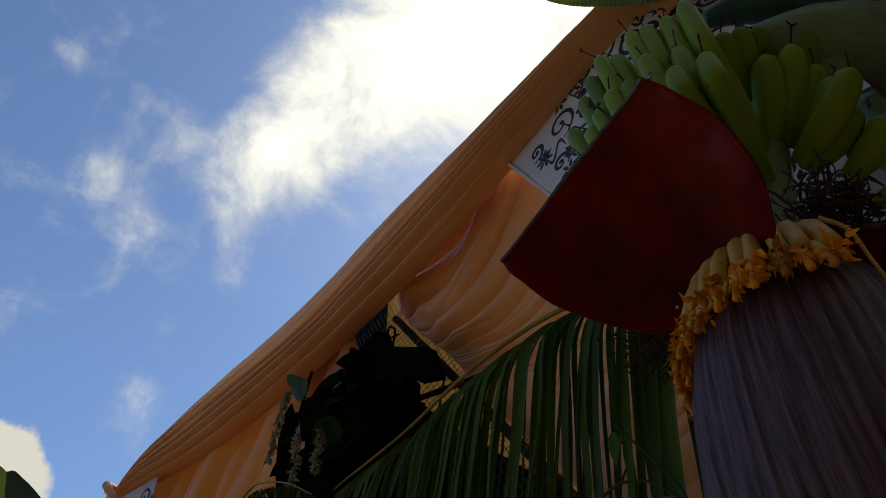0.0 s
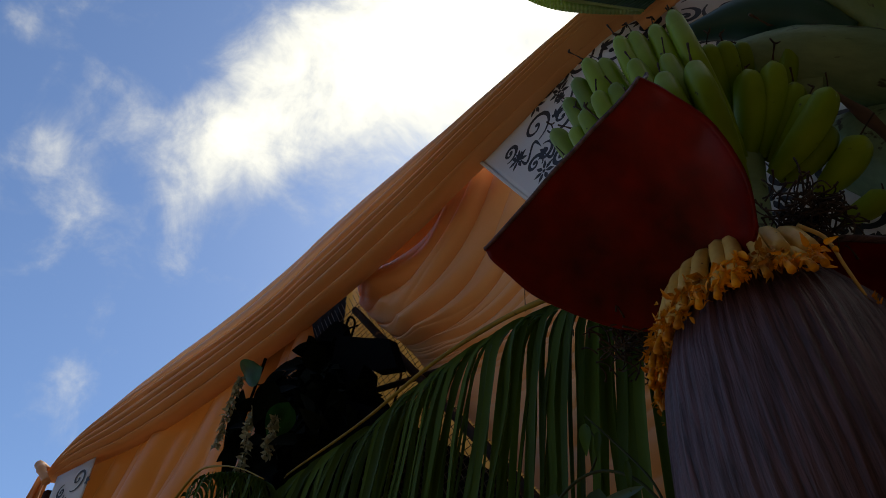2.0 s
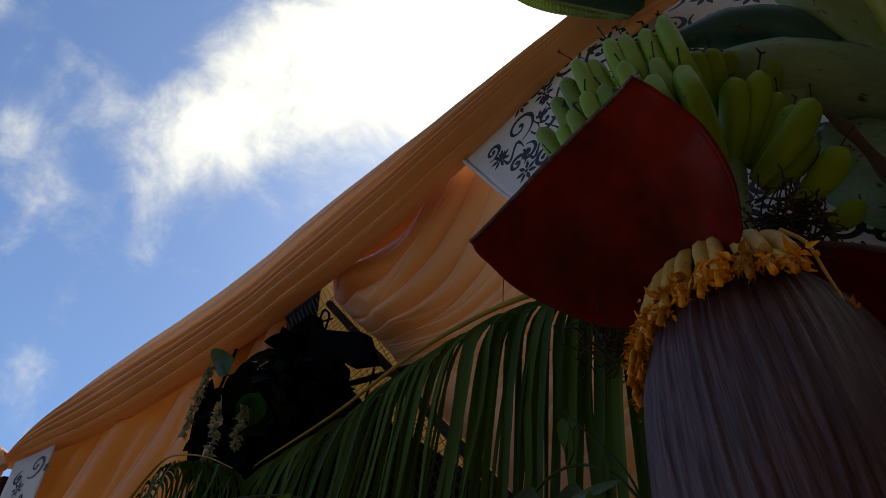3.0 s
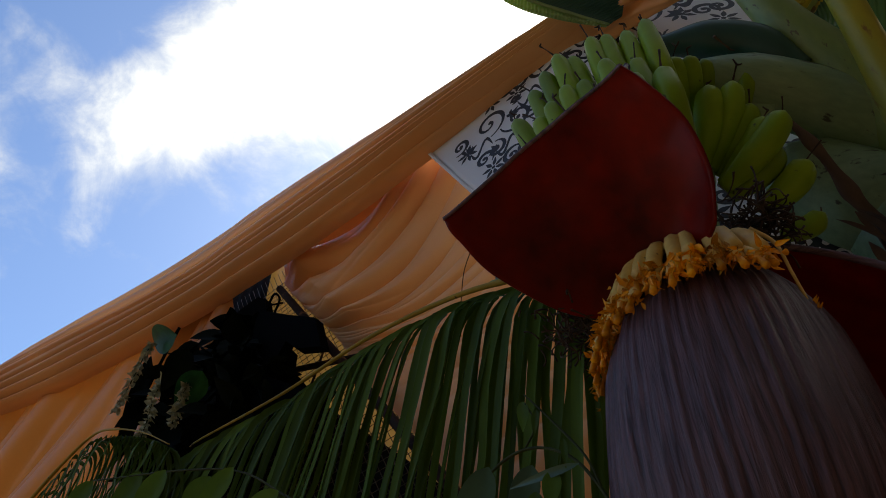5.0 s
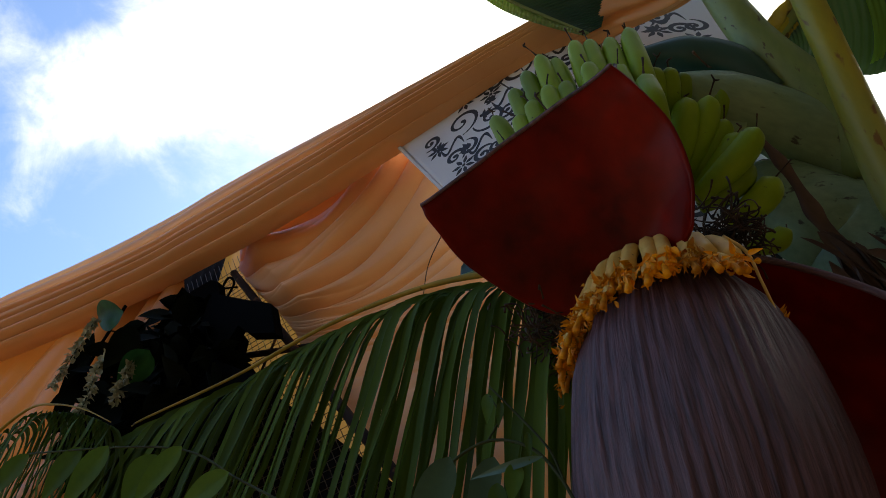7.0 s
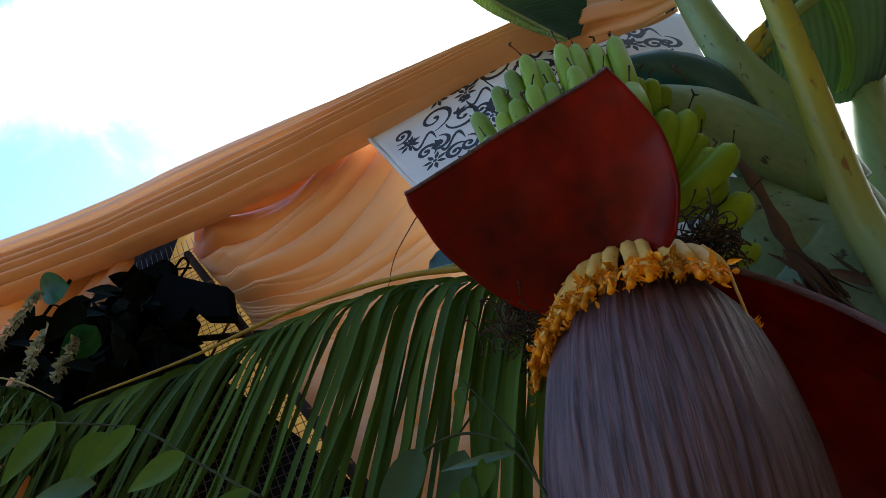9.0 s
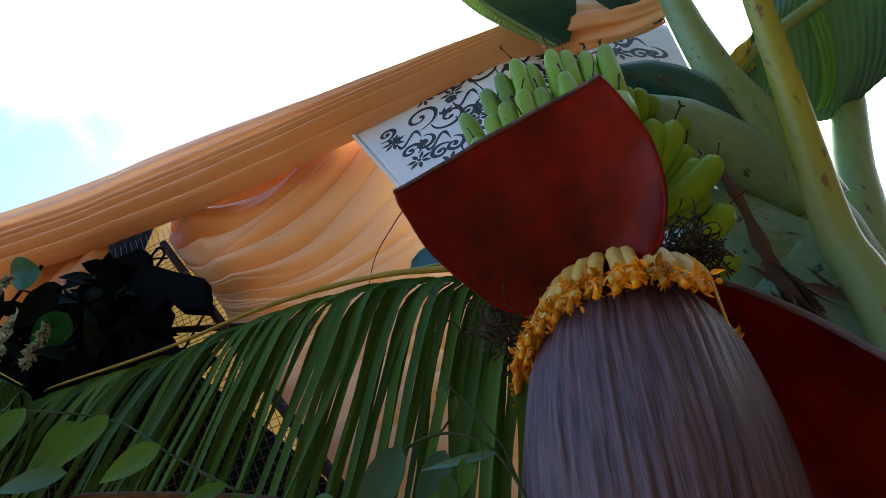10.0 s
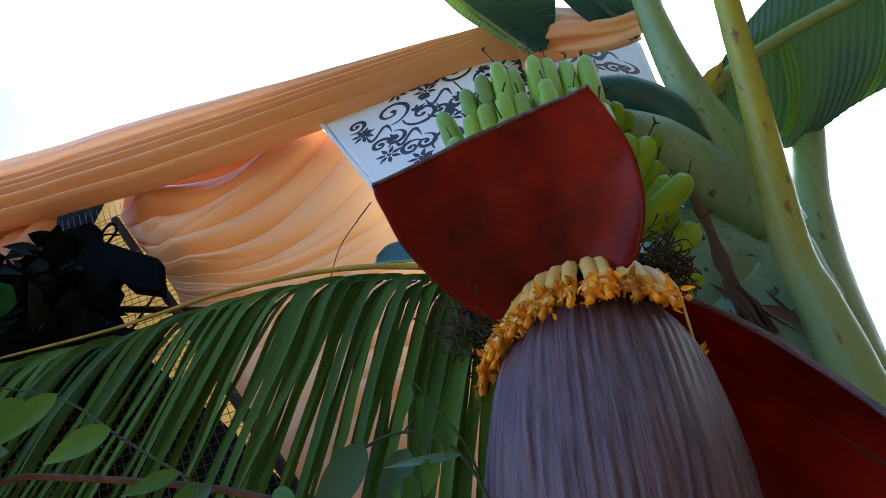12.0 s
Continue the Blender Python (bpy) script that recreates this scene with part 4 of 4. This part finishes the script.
# withered remains of older florets beside the collar
TUFTL, TUFTR = (0.196, 0.494, 1.790), (0.292, 0.362, 1.812)
for c, spread, n in ((TUFTL, 0.016, 190), (TUFTR, 0.013, 200)):
    bm = bmesh.new()
    for _ in range(n):
        p = Vector(c) + Vector((FLO.gauss(0, spread), FLO.gauss(0, spread), FLO.gauss(0, spread * 0.75)))
        d = Vector((FLO.gauss(0.1, 1), FLO.gauss(-0.3, 1), FLO.gauss(-0.2, 0.7))).normalized()
        turn = d.cross(Vector((FLO.gauss(0, 1), FLO.gauss(0, 1), FLO.gauss(0, 1)))).normalized()
        l, c1 = FLO.uniform(0.012, 0.026), FLO.uniform(0.2, 0.9)
        pts = [p + d * l * math.sin(c1 * 2.6 * g) / c1 * 0.6 + turn * l * c1 * g * g for g in (0, 0.25, 0.5, 0.75, 1)]
        tube(bm, pts, [0.0009, 0.0007, 0.0006, 0.0010], 10, 5, 1, 0.5)
    tagged(part("withered_tuft", bm, M["dried"], flower_thing, "dark withered florets"), kind="stuff")
bm = bmesh.new()
tube(bm, [(0.273, 0.346, 1.787), (0.284, 0.340, 1.768), (0.290, 0.343, 1.742), (0.299, 0.349, 1.716)], [0.0022, 0.0014, 0.0012], 20, 6)
part("hanging_style", bm, M["tube"], flower_thing)
bm = bmesh.new()
for _ in range(9):
    curl(bm, Vector((0.299, 0.349, 1.716 + FLO.uniform(-0.008, 0.004))), Vector((FLO.gauss(0, 1), FLO.gauss(0, 1), FLO.gauss(-0.3, 0.6))).normalized(), 0.009, 0.004, (1, 0.3, 0))
part("style_tip", bm, M["frill"], flower_thing)

# ---- banana bunch ----
bunch_thing = thing("banana_bunch", "bunch of small unripe green bananas curving upward", "bananas", (0.32, 0.425, 1.98))
BAN = random.Random(8)


def stalk_at(z):
    return Vector((lerp_list([0.300, 0.318, 0.340], (z - 1.88) / 0.14), 0.424, z))


def five(a):
    return 1.0 + 0.06 * math.cos(5 * a)


def banana(tip, drop, r=0.0122, out=0.75, base=None):
    tip = Vector(tip)
    given = base is not None
    base = Vector(base) if given else stalk_at(tip.z - drop)
    flat = Vector((tip.x - base.x, tip.y - base.y, 0))
    base = base if given else base + flat.normalized() * 0.018
    drop = tip.z - base.z
    out = 0.62 if given else out
    p1 = base + flat * 0.45 + Vector((0, 0, drop * 0.10))
    p2 = base + flat * out + Vector((0, 0, drop * 0.42))
    if given:
        bow = flat.normalized() * 0.007 + Vector((0, 0, -0.004))
        p1, p2 = base.lerp(tip, 0.3) + bow * 0.8, base.lerp(tip, 0.6) + bow
    fruit = new("banana")
    fruit.parent = bunch_thing
    bm = bmesh.new()
    tube(bm, [base, p1, p2, base.lerp(tip, 0.85) + (bow * 0.5 if given else flat * 0.10), tip], [r * 0.50, r * 0.66, r * 0.84, r * 0.94, r * 0.97, r * 0.96, r * 0.92, r * 0.83, r * 0.64, r * 0.26], 26, 15, 1, 0.0, five)
    part("fruit", bm, M["banana"], fruit)
    way = (tip - p2).normalized()
    bm = bmesh.new()
    e = tip + way * (BAN.uniform(0.003, 0.010) if given else BAN.uniform(0.008, 0.026)) + Vector((BAN.gauss(0, 0.006), BAN.gauss(0, 0.006), 0.002))
    tube(bm, [tip - way * 0.002, tip.lerp(e, 0.5), e], [0.0014, 0.0007, 0.0011], 8, 6, 1, 0.6)
    for _ in range(BAN.choice((0, 0, 2))):
        d = Vector((BAN.gauss(0, 1), BAN.gauss(0, 1), BAN.gauss(0, 1))).normalized() * 0.006
        tube(bm, [e, e + d * 0.5, e + d + Vector((0, 0, 0.002))], [0.0012, 0.0008], 4, 4)
    part("withered_tip", bm, M["dried"], fruit)


for x, y, z, drop in ((0.150, 0.482, 2.090, 0.13), (0.161, 0.450, 2.108, 0.14), (0.167, 0.428, 2.116, 0.14), (0.176, 0.408, 2.126, 0.15), (0.192, 0.402, 2.118, 0.14), (0.205, 0.378, 2.126, 0.15),
                      (0.219, 0.369, 2.122, 0.15), (0.238, 0.358, 2.120, 0.15), (0.252, 0.340, 2.120, 0.16), (0.262, 0.362, 2.100, 0.15)):
    banana((x, y, z), drop)
for x, y, z, drop in ((0.157, 0.440, 2.034, 0.11), (0.164, 0.422, 2.040, 0.11), (0.174, 0.402, 2.046, 0.12), (0.189, 0.390, 2.044, 0.12), (0.203, 0.364, 2.050, 0.13), (0.232, 0.352, 2.044, 0.13)):
    banana((x, y, z), drop, 0.0126)
for x, y, z, drop in ((0.170, 0.400, 1.990, 0.08), (0.190, 0.372, 1.992, 0.09), (0.214, 0.345, 1.994, 0.09), (0.240, 0.332, 1.996, 0.09), (0.150, 0.460, 2.01, 0.09)):
    banana((x, y, z), drop, 0.0130, 0.8)
for tip, base, r in (
        ((0.257, 0.370, 2.092), (0.302, 0.413, 2.044), 0.0125), ((0.272, 0.365, 2.081), (0.306, 0.411, 2.037), 0.0130),
        ((0.285, 0.355, 2.079), (0.314, 0.407, 2.034), 0.0135), ((0.301, 0.349, 2.079), (0.323, 0.405, 2.036), 0.0132),
        ((0.322, 0.351, 2.085), (0.337, 0.406, 2.047), 0.0120), ((0.317, 0.357, 2.037), (0.320, 0.419, 1.966), 0.0155),
        ((0.343, 0.349, 2.044), (0.334, 0.416, 1.972), 0.0145), ((0.375, 0.353, 2.091), (0.376, 0.395, 2.047), 0.0105),
        ((0.362, 0.358, 2.022), (0.343, 0.419, 1.970), 0.0135), ((0.368, 0.357, 1.998), (0.342, 0.416, 1.953), 0.0130),
        ((0.366, 0.333, 1.972), (0.326, 0.403, 1.925), 0.0150), ((0.375, 0.365, 1.957), (0.338, 0.411, 1.925), 0.0140),
        ((0.397, 0.363, 1.941), (0.367, 0.410, 1.910), 0.0155), ((0.398, 0.380, 1.881), (0.370, 0.404, 1.868), 0.0115)):
    banana(tip, 0, r, base=base)

# ---- banana plant ----
plant = thing("banana_plant", "banana plant with leaning sheaths, petioles and broad green leaves", "banana plant", (0.66, 0.40, 0))


def limb(name, pts, radii, mat, label="", flat=1.0, wobble=0.03, n=40):
    bm = bmesh.new()
    tube(bm, pts, radii, n, 22, flat, wobble)
    return part(name, bm, M[mat], plant, label)


limb("pseudostem", [(0.70, 0.42, 0.0), (0.68, 0.41, 0.9), (0.655, 0.40, 1.5), (0.64, 0.395, 1.85), (0.60, 0.385, 1.99), (0.56, 0.375, 2.04)], [0.085, 0.08, 0.07, 0.062, 0.055, 0.045], "sheath", "pale green trunk of leaf sheaths")
limb("sheath", [(0.300, 0.385, 2.100), (0.391, 0.370, 2.097), (0.487, 0.364, 2.077), (0.575, 0.368, 2.030), (0.625, 0.385, 1.93)], [0.012, 0.036, 0.043, 0.046, 0.05], "sheath", "bent grey-green leaf sheath")
limb("sheath", [(0.451, 0.442, 2.063), (0.478, 0.427, 2.022), (0.518, 0.417, 1.978), (0.556, 0.408, 1.929), (0.62, 0.40, 1.70)], [0.02, 0.050, 0.062, 0.066, 0.068], "sheath", "lower grey-green leaf sheath")
for c, d, r in (((0.548, 0.366, 2.048), (0.9, 0.03, -0.42), 0.0475),):
    bm = bmesh.new()
    d = Vector(d).normalized()
    a = d.cross(Vector((0, 0, 1))).normalized()
    b = d.cross(a)
    ring = [Vector(c) + (a * math.cos(k * 0.3142) + b * math.sin(k * 0.3142)) * r * (1 + 0.03 * noise.noise(Vector((k, r * 99, 0)))) + d * 0.006 * noise.noise(Vector((k * 0.7, 3, 1))) for k in range(21)]
    tube(bm, ring, [0.0022], 80, 6, 1, 0.5)
    part("sheath_edge", bm, M["husk"], plant, "dry brown sheath edge")
bm = bmesh.new()
tube(bm, [(0.372, 0.352, 2.136), (0.42, 0.345, 2.136), (0.470, 0.333, 2.118), (0.52, 0.325, 2.085), (0.545, 0.33, 2.055)], [0.0016, 0.0022, 0.0026, 0.0022], 40, 6, 1, 0.5)
part("sheath_edge", bm, M["husk"], plant, "dry brown sheath edge")
limb("rolled_leaf", [(0.300, 0.384, 2.166), (0.353, 0.362, 2.166), (0.405, 0.346, 2.150), (0.45, 0.35, 2.11)], [0.010, 0.024, 0.026, 0.022], "blade", "dark rolled green leaf")
limb("petiole", [(0.340, 0.270, 2.46), (0.385, 0.301, 2.300), (0.436, 0.320, 2.191), (0.500, 0.332, 2.104), (0.56, 0.348, 2.02)], [0.016, 0.0195, 0.024, 0.034, 0.040], "stem", "pale green petiole")
limb("petiole", [(0.360, 0.178, 2.32), (0.395, 0.210, 2.240), (0.449, 0.262, 2.097), (0.498, 0.318, 1.932), (0.513, 0.325, 1.868), (0.527, 0.332, 1.79), (0.545, 0.345, 1.68), (0.60, 0.37, 1.45)], [0.0135, 0.0150, 0.0165, 0.0205, 0.023, 0.026, 0.028, 0.03], "yellowpet", "yellowing petiole with brown scars")
limb("petiole", [(0.685, 0.246, 2.40), (0.692, 0.281, 2.288), (0.672, 0.321, 2.153), (0.656, 0.345, 2.033), (0.640, 0.358, 1.922), (0.632, 0.366, 1.812), (0.65, 0.38, 1.65)], [0.023, 0.024, 0.026, 0.029, 0.033, 0.036, 0.045], "stem", "pale green petiole")
limb("dry_sheath", [(0.388, 0.349, 1.995), (0.420, 0.359, 1.959), (0.448, 0.373, 1.920), (0.475, 0.383, 1.889), (0.504, 0.396, 1.848)], [0.003, 0.006, 0.0055, 0.009, 0.006, 0.010, 0.012], "husk", "dry brown sheath", 0.6, 0.4)
bm = bmesh.new()
for _ in range(26):
    b = Vector((0.479 + BAN.gauss(0, 0.02), 0.382 + BAN.gauss(0, 0.008), 1.885 + BAN.gauss(0, 0.014)))
    e = b + Vector((BAN.uniform(0.02, 0.06), BAN.gauss(0, 0.012), -BAN.uniform(0.03, 0.09)))
    leaf_mesh(bm, b, e, BAN.uniform(0.008, 0.018), (BAN.gauss(0, 1), -1, BAN.gauss(-0.5, 0.6)), BAN.uniform(-0.3, 0.3), 0.5, 7)
tagged(part("husk_shred", bm, M["husk"], plant, "dry brown shreds of leaf sheath"), kind="stuff")
for p in ((0.372, 0.352, 2.137), (0.40, 0.348, 2.141)):
    bm = bmesh.new()
    tube(bm, [p, Vector(p) + Vector((-0.014, -0.004, 0.006)), Vector(p) + Vector((-0.024, -0.008, 0.004))], [0.002, 0.0014, 0.002], 8, 5, 1, 0.4)
    part("dry_tip", bm, M["husk"], plant)


def leaf_blade(rib, edges, mats, label, rib_r=(0.009, 0.006, 0.003), ribmat="stem", bulge=((0, 0, 0), (0, 0, 0)), ribs=46):
    lf = new("leaf")
    lf.parent = plant
    lf["label"] = label
    mats = mats if isinstance(mats, tuple) else (mats, mats)
    for edge, bow, mat in zip(edges, bulge, mats):
        base = ruled(rib, edge, bow)
        bm = bmesh.new()

        def corrugated(u, v):
            p = base(u, v)
            return p + Vector((0.3, 0.3, 0.9)) * (0.0011 * math.sin(u * ribs * 2 * math.pi + 3 * v) * min(1, v * 5) + 0.006 * noise.noise(Vector((u * 5, v * 3, 2))))
        sheet(bm, corrugated, ribs * 6, 16)
        part("blade", bm, M[mat], lf)
    bm = bmesh.new()
    tube(bm, rib, list(rib_r), 40, 10)
    part("midrib", bm, M[ribmat], lf)
    return lf


leaf_blade([(0.318, 0.466, 2.397), (0.259, 0.476, 2.426), (0.192, 0.483, 2.455), (0.137, 0.478, 2.492), (0.081, 0.450, 2.543)],
           [[(0.338, 0.456, 2.415), (0.337, 0.427, 2.458), (0.315, 0.395, 2.509), (0.269, 0.367, 2.553), (0.198, 0.345, 2.598)],
            [(0.313, 0.470, 2.392), (0.257, 0.487, 2.417), (0.192, 0.498, 2.444), (0.138, 0.495, 2.481), (0.082, 0.467, 2.532)]], ("blade", "paleblade"), "dark green banana leaf with a pale folded edge", (0.002, 0.003, 0.004), "paleblade")
leaf_blade([(0.432, 0.352, 2.394), (0.395, 0.358, 2.432), (0.345, 0.365, 2.485), (0.27, 0.37, 2.57)],
           [[(0.436, 0.340, 2.402), (0.432, 0.325, 2.44), (0.41, 0.315, 2.50), (0.35, 0.31, 2.60)],
            [(0.425, 0.362, 2.392), (0.370, 0.385, 2.425), (0.315, 0.395, 2.48), (0.24, 0.40, 2.56)]], "blade", "dark green banana leaf tip", (0.003, 0.004, 0.005), "blade")
broad = leaf_blade([(0.500, 0.330, 2.255), (0.530, 0.280, 2.300), (0.582, 0.190, 2.340), (0.642, 0.087, 2.365), (0.72, -0.03, 2.39), (0.80, -0.15, 2.40)],
           [[(0.525, 0.345, 2.275), (0.590, 0.345, 2.270), (0.665, 0.312, 2.245), (0.695, 0.210, 2.262), (0.74, 0.10, 2.27), (0.82, -0.05, 2.30)],
            [(0.505, 0.300, 2.290), (0.530, 0.235, 2.365), (0.570, 0.13, 2.44), (0.62, 0.02, 2.48), (0.70, -0.10, 2.50), (0.78, -0.2, 2.47)]], "blade", "broad dark green banana leaf seen from below", (0.010, 0.0095, 0.008, 0.007), "stem",
           ((0.01, 0.0, -0.02), (0, 0, -0.01)))
# paler strips laid under the blade stand for sun coming through it
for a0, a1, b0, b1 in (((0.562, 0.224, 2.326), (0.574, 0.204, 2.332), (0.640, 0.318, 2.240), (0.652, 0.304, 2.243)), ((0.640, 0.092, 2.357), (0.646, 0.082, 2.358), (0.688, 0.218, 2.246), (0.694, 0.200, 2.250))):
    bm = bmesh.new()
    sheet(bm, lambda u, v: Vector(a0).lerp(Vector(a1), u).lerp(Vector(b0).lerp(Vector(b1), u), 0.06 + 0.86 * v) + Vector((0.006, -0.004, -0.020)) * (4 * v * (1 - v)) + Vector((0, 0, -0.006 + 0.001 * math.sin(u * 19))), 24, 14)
    part("sunlit_strip", bm, M["sunlit"], broad, "pale green strip painting sunlight on the blade")
leaf_blade([(0.470, 0.345, 2.215), (0.490, 0.325, 2.250), (0.520, 0.300, 2.285)],
           [[(0.485, 0.355, 2.235), (0.515, 0.340, 2.262), (0.54, 0.315, 2.28)], [(0.468, 0.335, 2.225), (0.478, 0.310, 2.262), (0.505, 0.285, 2.298)]], "yellowleaf", "curled yellow leaf edge", (0.008, 0.008, 0.006), "yellowpet", ((0, 0, -0.012), (0, 0, -0.012)), 6)
leaf_blade([(0.60, 0.40, 2.10), (0.585, 0.375, 2.16), (0.575, 0.345, 2.22)],
           [[(0.625, 0.39, 2.11), (0.615, 0.36, 2.17), (0.60, 0.33, 2.225)], [(0.575, 0.40, 2.105), (0.565, 0.375, 2.165), (0.56, 0.35, 2.225)]], "paleblade", "pale leaf behind the petioles", (0.004, 0.003, 0.002), "stem", ((0, 0, 0), (0, 0, 0)), 10)

# a leaf of another plant beyond the far corner of the gate
other = thing("banana_leaf", "green banana leaf tip beyond the gate", "leaf", (-0.97, 1.54, 2.15))
for edge in ([(-1.02, 1.56, 2.10), (-1.04, 1.53, 2.20), (-1.03, 1.50, 2.245)], [(-0.90, 1.60, 2.17), (-0.95, 1.57, 2.215), (-0.985, 1.53, 2.238)]):
    bm = bmesh.new()
    sheet(bm, ruled([(-0.93, 1.60, 2.05), (-0.985, 1.55, 2.16), (-1.0, 1.52, 2.232)], edge, (0, 0, 0.01)), 30, 8)
    part("blade", bm, M["paleblade" if edge[0][0] < -1 else "blade"], other)
